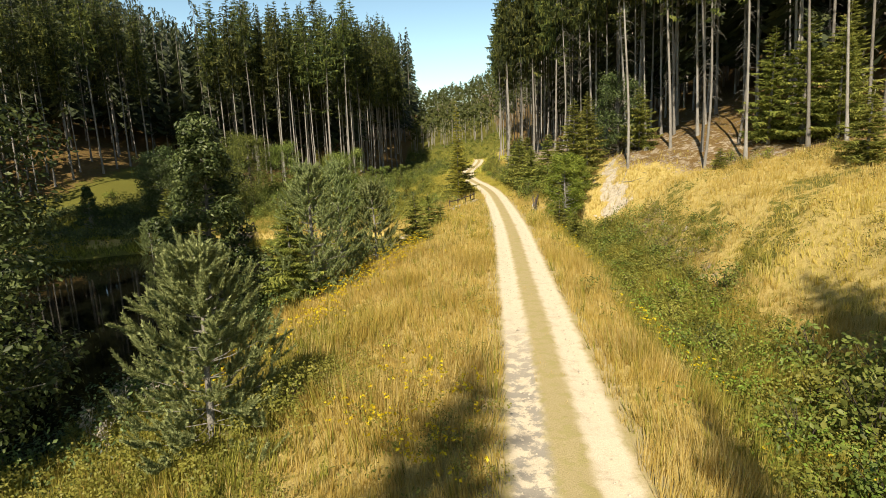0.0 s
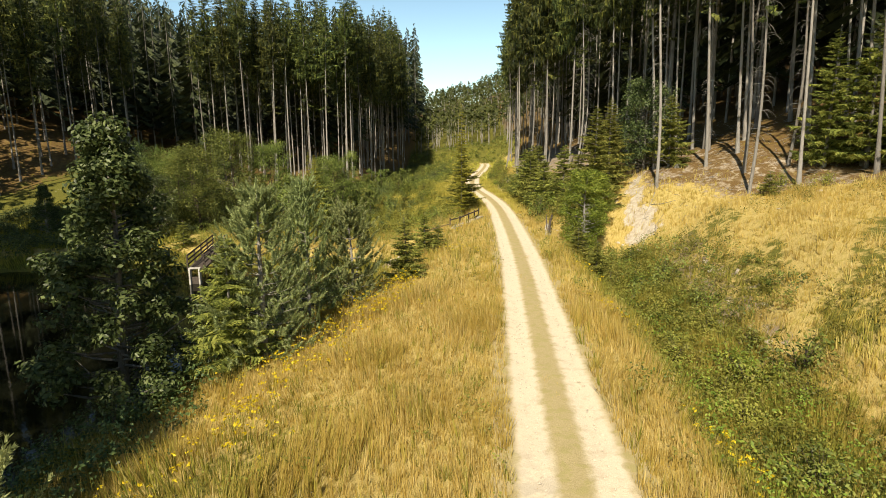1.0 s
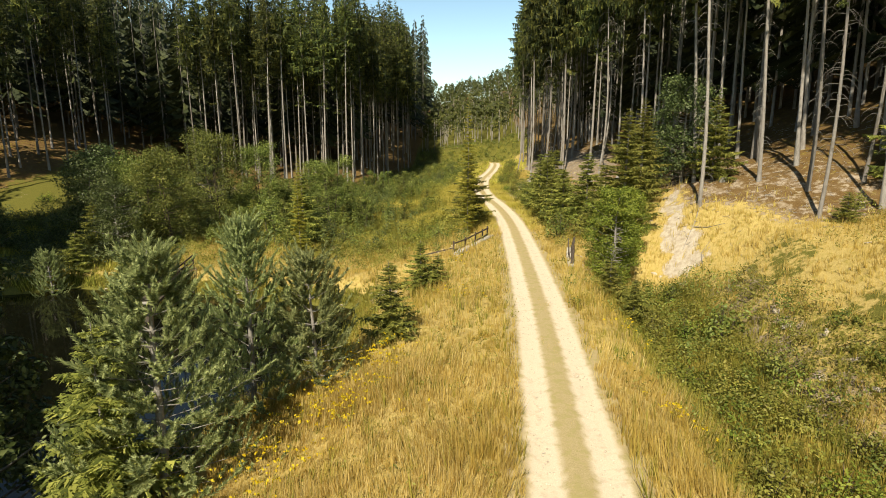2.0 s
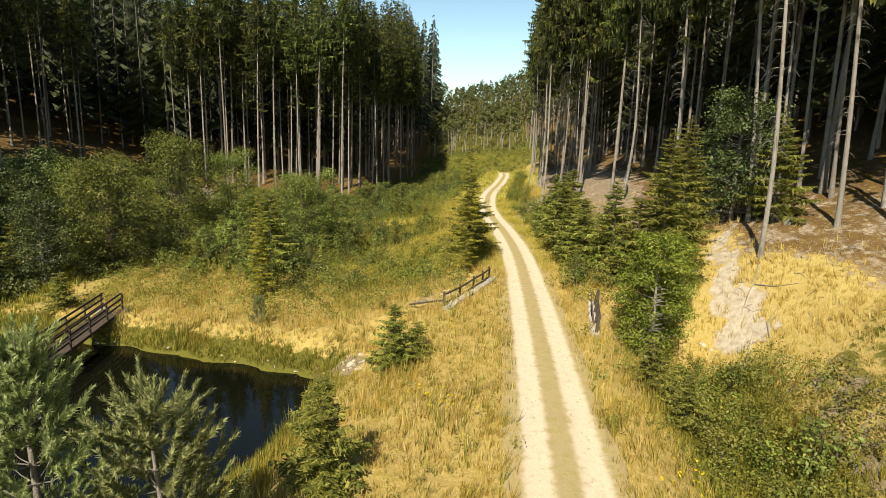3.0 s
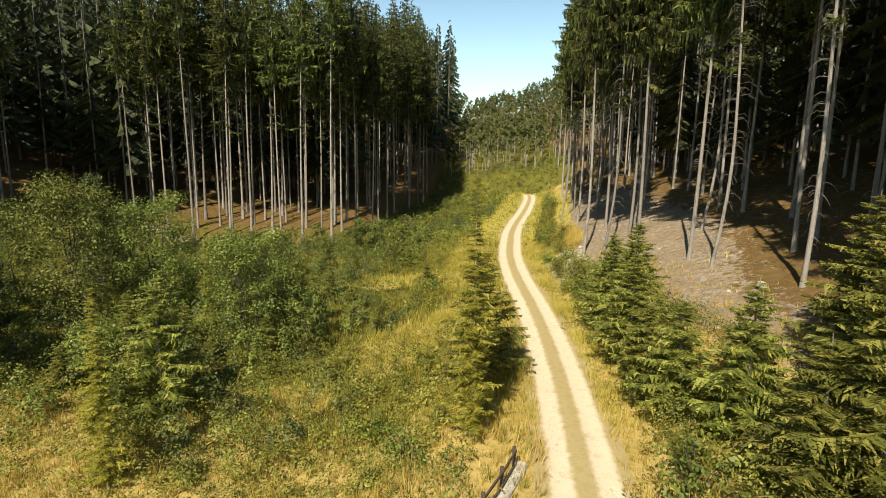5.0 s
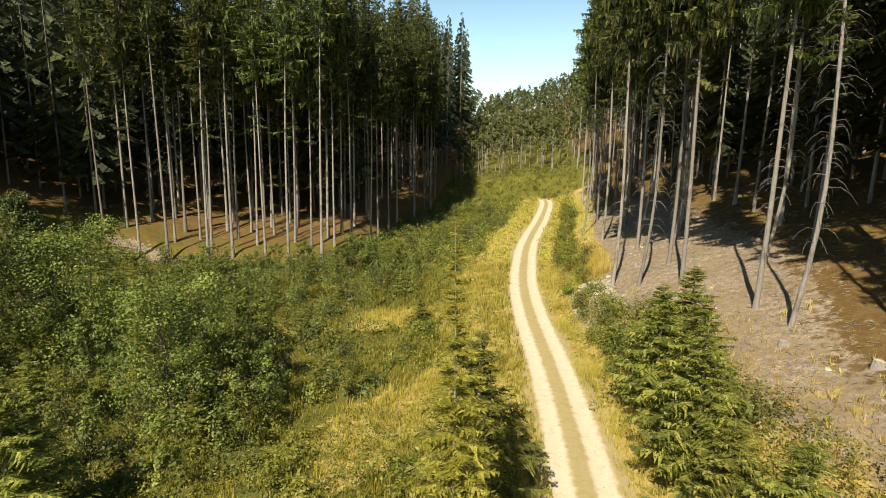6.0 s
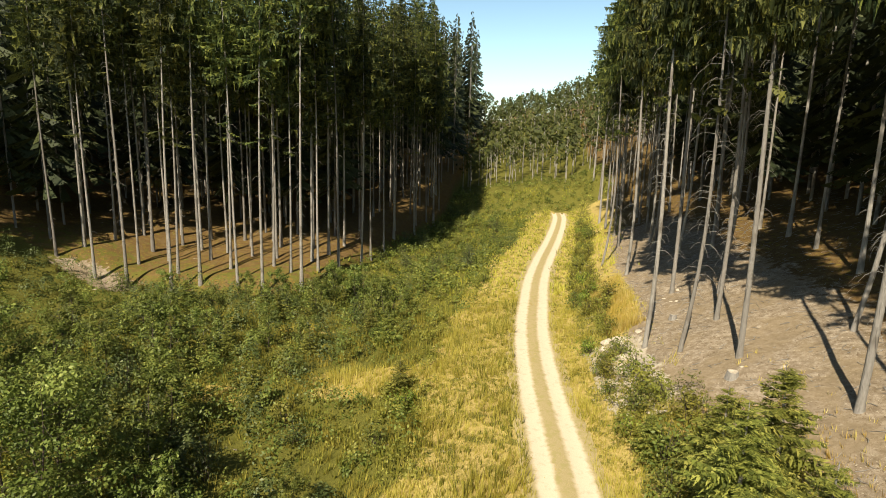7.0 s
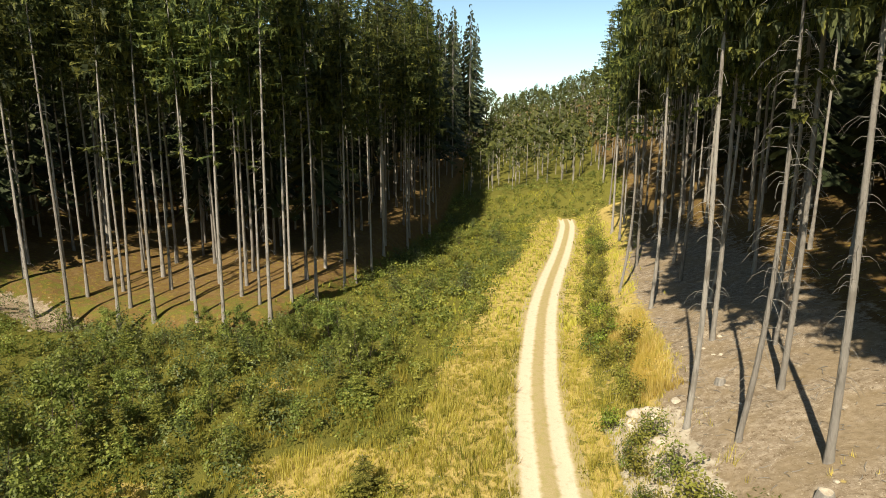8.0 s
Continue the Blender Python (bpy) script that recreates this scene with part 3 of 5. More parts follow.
def shrub(seed, tall, radius, mat, size, leaves, label):
    r = np.random.default_rng(seed)
    root = new("shrub")
    wood, centres = Soup(), []
    for k in range(9):
        a, e = r.uniform(0, 6.28), r.uniform(0.15, 1.0)
        tip = np.array([np.cos(a) * radius * e, np.sin(a) * radius * e, tall * (1.02 - 0.45 * e * e) * r.uniform(0.8, 1.05)])
        mid = tip * np.array([0.45, 0.45, 0.6])
        wood.tube([np.array([0.08 * np.cos(a), 0.08 * np.sin(a), -0.15]), mid, tip], [0.025, 0.016, 0.004], 4)
        centres += [tip * 0.95, mid + r.normal(0, 0.15 * radius, 3), tip * np.array([1, 1, 0.55]), tip * np.array([0.8, 0.8, 0.25])]
    part("stem", wood.mesh("stem", M["old_wood"]), root)
    crown = leaf_cloud(Soup(), r, centres, radius * 0.42, leaves // len(centres), size, 0.8)
    part("leaves", crown.mesh("leaves", M[mat]), root)
    return tagged(root, label, "shrub")


def pine(seed, tall, radius, shoots, needles=34, length=0.11):
    """A young Scots pine: whorls of rising branches ending in bottle-brush shoots."""
    r = np.random.default_rng(seed)
    root = new("young_pine")
    wood, green = Soup(), Soup()
    p = trunk_path(r, tall, 0.02, 0.06, 7)
    p[0, 2] -= 0.3
    wood.tube(p, 0.022 * tall * np.linspace(1, 0.15, 7), 7)
    tips = [(p[-1] - [0, 0, 0.55], np.array([0, 0, 1.0]), 1.0)]
    for a in np.arange(8) * 0.8:
        f = r.uniform(0.08, 0.3)
        tips.append((p[-1] + [f * np.cos(a), f * np.sin(a), r.uniform(-1.15, -0.55)], unit(np.array([0.3 * np.cos(a), 0.3 * np.sin(a), 1.0])), r.uniform(0.55, 0.9)))
    levels = max(5, int(tall / 0.40))
    each = max(2, shoots // (6 * levels))
    for k in range(levels):
        f = (k + 0.15) / levels
        ln = radius * (1 - f) ** 0.9 * (1.0 + 0.1 * min(1, 3 * f)) + 0.15
        for a in r.uniform(0, 6.28) + np.arange(6) * 1.047 + r.normal(0, 0.2, 6):
            L = ln * r.uniform(0.65, 1.15)
            out = np.array([np.cos(a), np.sin(a), 0])
            side = np.array([-np.sin(a), np.cos(a), 0])
            o = np.array([*p[np.argmin(np.abs(p[:, 2] - f * tall)), :2], f * tall * 0.94 + 0.25])
            rise = 0.08 + 0.75 * f
            q = np.array([o + out * L * s + np.array([0, 0, L * rise * s ** 1.6]) for s in (0, 0.35, 0.7, 1)])
            wood.tube(q, [0.016, 0.012, 0.008, 0.004], 4)
            for j in range(each):
                s = 1.0 if j == 0 else r.uniform(0.4, 1.0)
                b = o + out * L * s + np.array([0, 0, L * rise * s ** 1.6])
                d = unit(out * r.uniform(0.3, 0.9) + side * r.normal(0, 0.5) + np.array([0, 0, r.uniform(0.5, 1.3)]))
                tips.append((b, d, r.uniform(0.35, 0.65) + 0.2 * (j == 0)))
    for b, d, ln in tips:
        u = unit(np.cross(d, [0.3, 0.9, 0.2]))
        w = np.cross(d, u)
        n = int(needles * (0.5 + ln))
        s = r.uniform(0.0, 1, n)
        a = r.uniform(0, 6.28, n)
        o = b + d * (s * ln)[:, None]
        way = unit(np.cos(a)[:, None] * u + np.sin(a)[:, None] * w + d * (0.7 + 0.7 * s)[:, None])
        wide = unit(np.cross(way, d + 0.01)) * 0.016
        tip = o + way * (length * (1.1 - 0.4 * s) * r.uniform(0.7, 1.2, n))[:, None]
        green.tris(np.stack([o - wide, o + wide, tip], 1))
    part("trunk", wood.mesh("trunk", M["bark"], True), root)
    part("needles", green.mesh("needles", M["pine"]), root)
    return tagged(root, "young blue-green Scots pine with upright shoots beside the pond", "tree")


def plant(tree, x, y, scale=1.0, turn=None, sink=0.0, first=False, tilt=0.0):
    """Sets a plant, or a copy of it, on the ground."""
    turn = rng.uniform(0, 360) if turn is None else turn
    m = pose(x, y, float(height(x, y)) - sink, 0, tilt, 0) @ pose(0, 0, 0, 0, 0, turn)
    ob = tree if first else copy_thing(tree, m)
    ob.matrix_basis = m
    ob.scale = (scale, scale, scale * rng.uniform(0.95, 1.05))
    return ob


def scatter(count, box, keep, gap, tries=40000, taken=()):
    """Random places in a box (x0, x1, y0, y1) that keep() likes, at least gap apart."""
    pts = [tuple(t) for t in taken]
    n0 = len(pts)
    cells = {}
    for i, (x, y) in enumerate(pts):
        cells.setdefault((int(x // gap), int(y // gap)), []).append((x, y))
    cand = np.stack([rng.uniform(box[0], box[1], tries), rng.uniform(box[2], box[3], tries)], 1)
    ok = keep(cand[:, 0], cand[:, 1])
    for x, y in cand[ok]:
        cx, cy = int(x // gap), int(y // gap)
        if any((x - a) ** 2 + (y - b) ** 2 < gap * gap for i in (-1, 0, 1) for j in (-1, 0, 1) for a, b in cells.get((cx + i, cy + j), ())):
            continue
        cells.setdefault((cx, cy), []).append((x, y))
        pts.append((x, y))
        if len(pts) - n0 >= count:
            break
    return pts[n0:]


# the two spruce stands
kinds = [stand_spruce(11 + i, *row) for i, row in enumerate([
    (36, 0.62, 3.0, 0.165, 1.1, 36, 0.010, 8, 5), (35, 0.55, 3.2, 0.15, 1.1, 30, 0.016, 8, 5), (37, 0.68, 2.8, 0.18, 1.1, 56, 0.010, 8, 5),
    (34, 0.59, 2.8, 0.14, 1.1, 36, 0.022, 8, 5), (35, 0.46, 3.4, 0.17, 1.1, 16, 0.014, 8, 5),
    (33, 0.53, 2.9, 0.15, 1.2, 80, 0.008, 8, 9, 0.45, 1.3), (31, 0.60, 2.7, 0.13, 1.2, 110, 0.008, 8, 9, 0.85, 1.6), (34, 0.47, 3.1, 0.16, 1.2, 60, 0.008, 8, 9, 0.25, 1.2),
    (33, 0.50, 4.4, 0.20, 0.9, 10, 0.010, 9, 5)])]
used = set()


def stand(k, x, y, s=1.0, group="", tilt=0.0):
    ob = plant(kinds[k], x, y, s, rng.uniform(-40, 40) if 5 <= k <= 7 else None, first=k not in used, tilt=tilt)
    used.add(k)
    return tagged(ob, group=group)


edge_left = [(-44.0, 115.8), (-40.0, 112.1), (-36.9, 112.7), (-38.5, 116.9), (-31.5, 112.0), (-32.9, 115.4), (-29.5, 113.9), (-25.6, 114.3), (-22.3, 113.0),
             (-23.8, 119.1), (-19.0, 115.0), (-18.7, 119.1), (-17.3, 121.9), (-16.1, 127.1), (-34.9, 123.4)]
edge_right = [(18.3, 56.2), (23.2, 50.2), (22.8, 57.0), (24.6, 54.0), (27.7, 53.2), (19.7, 61.0), (10.7, 94.7), (12.1, 92.5), (14.3, 90.0), (15.0, 95.8), (11.4, 118.5), (14.1, 126.0),
              (16.7, 122.6), (15.9, 109.3), (16.3, 83.3), (18.5, 105.5), (16.5, 100.5), (14.9, 133.7), (18.7, 72.9), (16.6, 80.0), (14.2, 103.0), (12.5, 111.5), (19.4, 90.0)]
for i, (x, y) in enumerate(edge_left):
    stand(i % 4, x, y, 1.0, "spruces of the far stand")
for i, (x, y) in enumerate(edge_right):
    stand(5 + i % 3, x, y, 0.98, "spruces of the near stand", float(rng.normal(-0.7, 0.7)) - 3.0 * (y < 63))
rows_left = scatter(100, (-58, -8, 70, 190), lambda x, y: (forest_left(x, y) > 0.5) & (y - np.where(x < -46, 88, 112) < 17 + 45 * (x > -20)) & ((x > -58) | (y > 92)), 3.0, taken=edge_left)
for x, y in rows_left:
    stand(int(rng.integers(0, 5)), x, y, rng.uniform(0.88, 1.04) * (0.82 if x < -46 else 1.0), "spruces of the far stand")
rows_right = scatter(54, (9, 50, 46, 185), lambda x, y: (forest_right(x, y) > np.where(y < 100, 5.0, 0.5)) & (forest_right(x, y) < 15), 4.6, taken=edge_right)
for x, y in rows_right:
    stand(int(rng.integers(5, 8)) if x - road_x(y) < 13 and y < 120 else int(rng.integers(0, 5)), x, y, rng.uniform(0.84, 1.0), "spruces of the near stand", float(rng.normal(-0.3, 0.9)) - 3.0 * (y < 63))
for x, y in [(22.2, 66), (25, 62.5), (24.2, 70), (27.2, 66.5), (22.8, 74.5), (26.5, 73), (21.2, 79)]:
    stand(int(rng.integers(0, 5)), x, y, rng.uniform(0.88, 1.0), "spruces of the near stand", float(rng.normal(-0.5, 0.6)))
for x, y in scatter(22, (21, 46, 44, 64), lambda x, y: forest_right(x, y) > 1.0, 2.9, taken=rows_right + edge_right):
    stand(int(rng.integers(0, 5)), x, y, rng.uniform(0.85, 1.0), "spruces of the near stand", float(rng.normal(-3.0, 0.8)))
# a few show at the left edge; the unseen rest are added to shade the meadow
for x, y, s in [(-42, 31, 1.0), (-45, 36, 1.0), (-41, 40, 1.0), (-44, 44, 0.95), (-41.5, 48, 0.95), (-45, 51, 0.9), (-43.5, 55, 0.85), (-47, 58, 0.8), (-48, 46, 0.95), (-37.5, 31, 1.0), (-38, 22, 1.0), (-40, 35, 1.0), (-39.5, 44, 0.95), (-33, 9, 1.0), (-29, 4, 1.0), (-47, 41, 0.9), (-50, 37, 0.9), (-50, 54, 0.85), (-39, 27, 0.9), (-44, 25, 0.9)]:
    stand(4, x, y, s, "spruces west of the pond")
# never in view: placed so their shadows fall on track, ditch and pond bank
for x, y, s in [(-7, -18, 0.95), (-19, -24, 1.0), (-3, -24, 0.9), (9.6, -6, 0.92), (-1, -20, 0.98), (-27, 6, 0.9), (-19, -14, 1.0), (-16.6, 6, 0.82), (-18.6, 2, 0.85), (-20.5, 8, 0.9)]:
    stand(4, x, y, s, "spruces behind the start")
# dense unseen spruces, added only to shade the near pond bank
for x, y, s in [(-26, -4, 0.85), (-22.5, -6, 0.88), (-19.5, -4, 0.84)]:
    stand(8, x, y, s, "spruces behind the start")


def plain_wood(name, places, tall, radius, bare, boughs, mat, label, girth=0.18):
    """Closed woodland too dense to count: trunks and ragged crowns in one sheet of growth."""
    crowns, trunks = Soup(), Soup()
    for (x, y), z in zip(places, height(places[:, 0], places[:, 1])):
        t, rr = rng.uniform(*tall) * (0.8 if x < -48 and y < 260 else 1.0), rng.uniform(*radius)
        hgt = (bare + (1 - bare) * np.sort(rng.uniform(0, 1, boughs)) ** 1.1) * t
        a = rng.uniform(0, 6.28, boughs)
        ln = rr * (1.02 - (hgt / t - bare) / (1 - bare)) ** 0.7 * rng.uniform(0.6, 1.2, boughs) + 0.2
        o = np.stack([x + 0 * a, y + 0 * a, z + hgt + 0.8], 1)
        out = np.stack([np.cos(a), np.sin(a), -0.45 + 0 * a], 1)
        side = np.stack([-np.sin(a), np.cos(a), 0 * a], 1)
        w = ln[:, None] * rng.uniform(0.07, 0.15, boughs)[:, None]
        crowns.tris(np.stack([o, o + out * ln[:, None] + side * w, o + out * ln[:, None] * 0.8 - side * w - np.array([0, 0, 0.6])], 1))
        lx, ly = rng.normal(0, 0.25, 2)
        trunks.tube([[x, y, z - 0.5], [x + lx, y + ly, z + t * 0.92]], [girth, girth * 0.25], 4)
    wood = tagged(new(name), label, "wood", kind="stuff")
    part("crowns", crowns.mesh("crowns", M[mat]), wood)["kind"] = "stuff"
    part("trunks", trunks.mesh("trunks", M["bark"], True), wood)["kind"] = "stuff"
    return wood


# the depth of both stands wears needles coloured dark as in shade
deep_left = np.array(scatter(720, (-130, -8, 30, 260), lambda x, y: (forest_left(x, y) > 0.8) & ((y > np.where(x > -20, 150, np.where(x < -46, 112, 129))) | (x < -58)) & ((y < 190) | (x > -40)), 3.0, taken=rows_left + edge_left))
plain_wood("spruce_wood", deep_left, (31, 37), (2.8, 3.8), 0.16, 165, "spruce_shaded", "depth of the tall spruce wood across the valley, needles darkened for shade")
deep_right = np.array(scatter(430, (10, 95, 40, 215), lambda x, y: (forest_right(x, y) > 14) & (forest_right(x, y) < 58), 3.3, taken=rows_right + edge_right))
plain_wood("spruce_wood", deep_right, (26, 33), (2.8, 3.8), 0.16, 165, "spruce_shaded", "depth of the spruce wood up the slope, needles darkened for shade")
hill_wood = np.array(scatter(2100, (-150, 160, 190, 350), lambda x, y: (forest_left(x, y) < 60) | (y > 240), 3.1, 90000))
hz = height(hill_wood[:, 0], hill_wood[:, 1])
hh, hr = rng.uniform(9.5, 13.5, len(hz)), rng.uniform(2.0, 3.0, len(hz))
far = tagged(new("far_wood"), "distant mixed green wood on the closing hillside", "wood", kind="stuff")
tops, stems = Soup(), Soup()
per = 36
u = rng.uniform(0, 1, (len(hz), per)) ** 0.8
a = rng.uniform(0, 6.28, u.shape)
blunt = rng.uniform(0.35, 0.9, (len(hz), 1))
q = hr[:, None] * (1 - u) ** blunt * rng.uniform(0.6, 1.1, u.shape)
pos = np.stack([hill_wood[:, :1] + q * np.cos(a), hill_wood[:, 1:] + q * np.sin(a), hz[:, None] + hh[:, None] * (0.38 + 0.62 * u)], -1).reshape(-1, 3)
nrm = unit(np.stack([np.cos(a), np.sin(a), 0.7 + 0 * a], -1).reshape(-1, 3) + 0.5 * rng.standard_normal(pos.shape))
e1 = unit(np.cross(nrm, rng.standard_normal(pos.shape))) * rng.uniform(0.35, 0.85, (len(pos), 1))
e2 = np.cross(nrm, e1) * 0.7
tops.quads(np.stack([pos - e1, pos - e2, pos + e1, pos + e2], 1))
for (x, y), z, t in zip(hill_wood, hz, hh):
    stems.tube([[x, y, z - 0.5], [x, y, z + t * 0.8]], [0.11, 0.05], 3)
part("crowns", tops.mesh("crowns", M["far_wood"]), far)["kind"] = "stuff"
part("trunks", stems.mesh("trunks", M["bark"], True), far)["kind"] = "stuff"

# ---- single trees and bushes ----
pine_big = plant(pine(41, 4.9, 1.9, 800, 105, 0.13), -5.95, 11.9, 1.0, 20, first=True)
pine_pond = plant(pine(42, 6.4, 2.1, 700, 95, 0.15), -7.0, 27.8, 1.1, 80, first=True)
pine_small = plant(pine(43, 3.7, 1.25, 330, 90, 0.14), -4.4, 33.6, 1.25, 10, first=True)
copy_thing(pine_pond, pose(-6.4, 32.8, float(height(-6.4, 32.8)), 0, 0, 200)).scale = (0.85, 0.85, 1.05)
copy_thing(pine_small, pose(-29.0, 53.8, float(height(-29.0, 53.8)), 0, 0, 30)).scale = (0.9, 0.9, 0.9)
copy_thing(pine_small, pose(-10.4, 54.8, float(height(-10.4, 54.8)), 0, 0, 70)).scale = (0.42, 0.42, 0.42)
ys = [young_spruce(51, 3.2, 1.15, 1.2), young_spruce(52, 6.2, 2.1, 1.1), young_spruce(53, 8.5, 2.3, 1.15), young_spruce(54, 2.0, 0.95, 1.1)]
ys_used = set()


def small_spruce(k, x, y, s=1.0):
    ob = plant(ys[k], x, y, s, first=k not in ys_used)
    ys_used.add(k)
    return ob


spruces_pond = [(0, -2.1, 37.2, 1.05), (0, -1.5, 47.3, 0.98), (3, -0.5, 47.4, 0.95), (1, -7.9, 26.9, 0.84), (1, 1.8, 68.6, 1.08), (3, -29.0, 56.9, 1.5), (3, -23.6, 56.6, 1.1), (1, -13.9, 66.9, 1.15),
    (0, -18.0, 92.0, 0.8), (0, -11.5, 97.5, 0.7), (3, -3.5, 91.0, 1.0), (3, -6.5, 100.5, 1.2), (1, -31.0, 62.5, 0.8)]
spruces_bank = [(2, 13.2, 57.5, 1.18), (1, 9.9, 73.0, 1.0), (1, 9.4, 70.6, 0.95), (0, 10.0, 65.0, 1.5), (1, 11.4, 62.0, 0.95), (0, 12.0, 58.4, 1.7), (0, 9.4, 67.6, 1.3), (1, 9.6, 76.9, 0.95),
    (0, 11.6, 79.2, 1.6), (1, 10.4, 80.6, 0.72), (0, 8.8, 84.0, 0.7), (3, 9.5, 46.5, 1.2), (0, 10.4, 44.6, 0.8)]
spruces_edge = [(2, 15.4, 60.8, 1.0), (1, 16.2, 64.0, 1.1), (1, 20.6, 59.8, 1.0), (2, 31.5, 49.8, 1.35), (2, 33.0, 47.5, 1.2), (2, 29.5, 51.5, 1.15), (0, 27.8, 36.8, 1.5), (3, 23.8, 48.6, 0.9),
    (2, 35.5, 50.5, 1.3)]
for k, x, y, s in spruces_pond + spruces_bank + spruces_edge:
    small_spruce(k, x, y, s)

alder = broadleaf(61, 12.8, 2.5, "alder", 0.085, 110, 190, "tree", "alder_tree", "dark leafy alder hanging over the shaded pond bank")
plant(alder, -12.4, 12.4, 0.95, 110, first=True)
# this copy stands out of view, added for the shade it casts
plant(alder, -20.0, 9.0, 0.95, 200)
bank_tree = broadleaf(62, 10.6, 2.5, "alder", 0.095, 130, 170, "tree", "alder_tree", "slim leafy alder with airy top on the pond bank", 0.06, cone=True)
plant(bank_tree, -11.6, 26.0, 1.0, 0, first=True)
light_tree = broadleaf(63, 6.8, 1.55, "maple", 0.062, 95, 230, "tree", "sycamore_tree", "light green leafy young tree beside the culvert", 0.03)
plant(light_tree, 10.9, 51.4, 1.05, 0, first=True, tilt=6)
plant(light_tree, 12.4, 54.2, 0.8, 90)
valley_tree = broadleaf(64, 9.5, 2.6, "shrub", 0.09, 90, 135, "tree", "willow_tree", "bushy green willow in the valley thicket", 0.04, 3)
for x, y, s in [(-26.2, 66.4, 1.0), (-27.4, 79.5, 1.1), (-22.9, 82.3, 1.0), (-15.2, 79.0, 0.72), (-29.5, 68.5, 0.9), (-13.0, 75.3, 0.85), (-35.3, 82.7, 0.85), (-33.0, 72.0, 0.8)]:
    plant(valley_tree, x, y, s, first=(x == -26.2))
dark_tree = broadleaf(65, 8.5, 2.5, "alder", 0.095, 90, 140, "tree", "beech_tree", "dark leafy beech at the edge of the spruces", 0.05)
for x, y, s in [(19.2, 62.4, 1.0), (-28.5, 61.8, 0.75), (-33.0, 65.5, 0.9), (-36.0, 71.0, 1.0), (-31.5, 74.5, 0.9)]:
    plant(dark_tree, x, y, s, first=(x == 19.2))
for x, y, s in [(-40.5, 63.0, 0.5), (-31.2, 87.1, 0.92)]:
    tagged(plant(bank_tree, x, y, s), "pointed leafy alder rising out of the valley thicket")
larch = young_spruce(66, 10.2, 1.0, 1.35, "larch", "larch_tree", "feathery yellow-green young larch among bushes", 0.3)
for x, y, s in [(1.5, 62.8, 1.06), (-12.5, 60.8, 0.84), (-17.6, 79.2, 0.78)]:
    plant(larch, x, y, s, first=(x == 1.5))

sapling = broadleaf(67, 4.2, 1.05, "shrub", 0.085, 34, 70, "tree", "alder_sapling", "slender green alder sapling in the valley thicket", 0.06, 2)
for i, (x, y) in enumerate(scatter(34, (-34, 0, 64, 112), lambda x, y: (x - road_x(y) < -11) & (forest_left(x, y) < -1.5) & (y + 0.25 * x > 60) & (glade(x, y) < 0.3), 2.6)):
    tagged(plant(sapling, x, y, rng.uniform(0.6, 1.1), first=i == 0), group="saplings of the valley")
for x, y in scatter(20, (-30, -5, 68, 108), lambda x, y: (x - road_x(y) < -12) & (forest_left(x, y) < -2) & (glade(x, y) < 0.3), 2.6):
    small_spruce(0, x, y, rng.uniform(0.55, 1.05))

bush = [shrub(71, 1.9, 1.2, "shrub", 0.09, 520, "rounded green leafy bush in the valley thicket"),
        shrub(72, 1.4, 1.0, "weed", 0.08, 460, "yellow-green low bush among dry grass"),
        shrub(73, 2.4, 1.4, "scrub", 0.095, 520, "dark green leafy alder bush in the valley"),
        shrub(74, 1.1, 0.9, "maple", 0.075, 430, "low bright green bush beside the track")]
bush_used = set()


def set_bush(k, x, y, s, group):
    ob = plant(bush[k], x, y, s, first=k not in bush_used)
    bush_used.add(k)
    return tagged(ob, group=group)


def in_valley(x, y):
    d = x - road_x(y)
    return (glade(x, y) < 0.35) & (d < -np.interp(y, (58, 72, 96, 112), (4.8, 6.4, 6.2, 4.8))) & (forest_left(x, y) < -0.8) & (y + 0.25 * d > 57.5) & (shore(x, y) > 4)


for x, y in scatter(135, (-48, 6, 60, 172), in_valley, 1.9):
    k = rng.choice([0, 1, 2, 3], p=[0.42, 0.2, 0.28, 0.10] if x < -9 or y > 88 else [0.3, 0.5, 0.08, 0.12])
    set_bush(int(k), x, y, rng.uniform(0.65, 1.2), "bushes of the valley thicket")
for x, y in scatter(70, (6, 13, 57, 170), lambda x, y: (x - road_x(y) > 3.3) & (x - road_x(y) < 6.6 - 1.2 * (y > 86)), 1.5):
    set_bush(int(rng.choice([1, 0, 3], p=[0.6, 0.25, 0.15])), x, y, rng.uniform(0.5, 1.15), "bushes along the track")
for x, y in scatter(30, (6, 20, 8, 50), lambda x, y: (x - road_x(y) > 5.5) & (x - road_x(y) < 11.0), 1.6):
    set_bush(int(rng.choice([1, 0, 3], p=[0.55, 0.25, 0.2])), x, y, rng.uniform(0.6, 1.15), "bushes in the ditch")
for x, y in scatter(16, (-20, 0, 6, 40), lambda x, y: (shore(x, y) > 0.4) & (shore(x, y) < 3.4), 1.8):
    set_bush(int(rng.choice([1, 2, 0])), x, y, rng.uniform(0.4, 0.75), "bushes on the pond bank")
for x, y, s in [(9.6, 103.5, 1.1), (10.2, 106.0, 1.2), (9.0, 100.6, 0.9), (8.2, 92.6, 0.9), (8.7, 94.6, 0.8), (8.9, 109.0, 1.0), (10.2, 88.0, 0.9), (11.0, 86.0, 0.8), (12.4, 84.6, 0.7)]:
    set_bush(1, x, y, s, "bushes below the spruces")
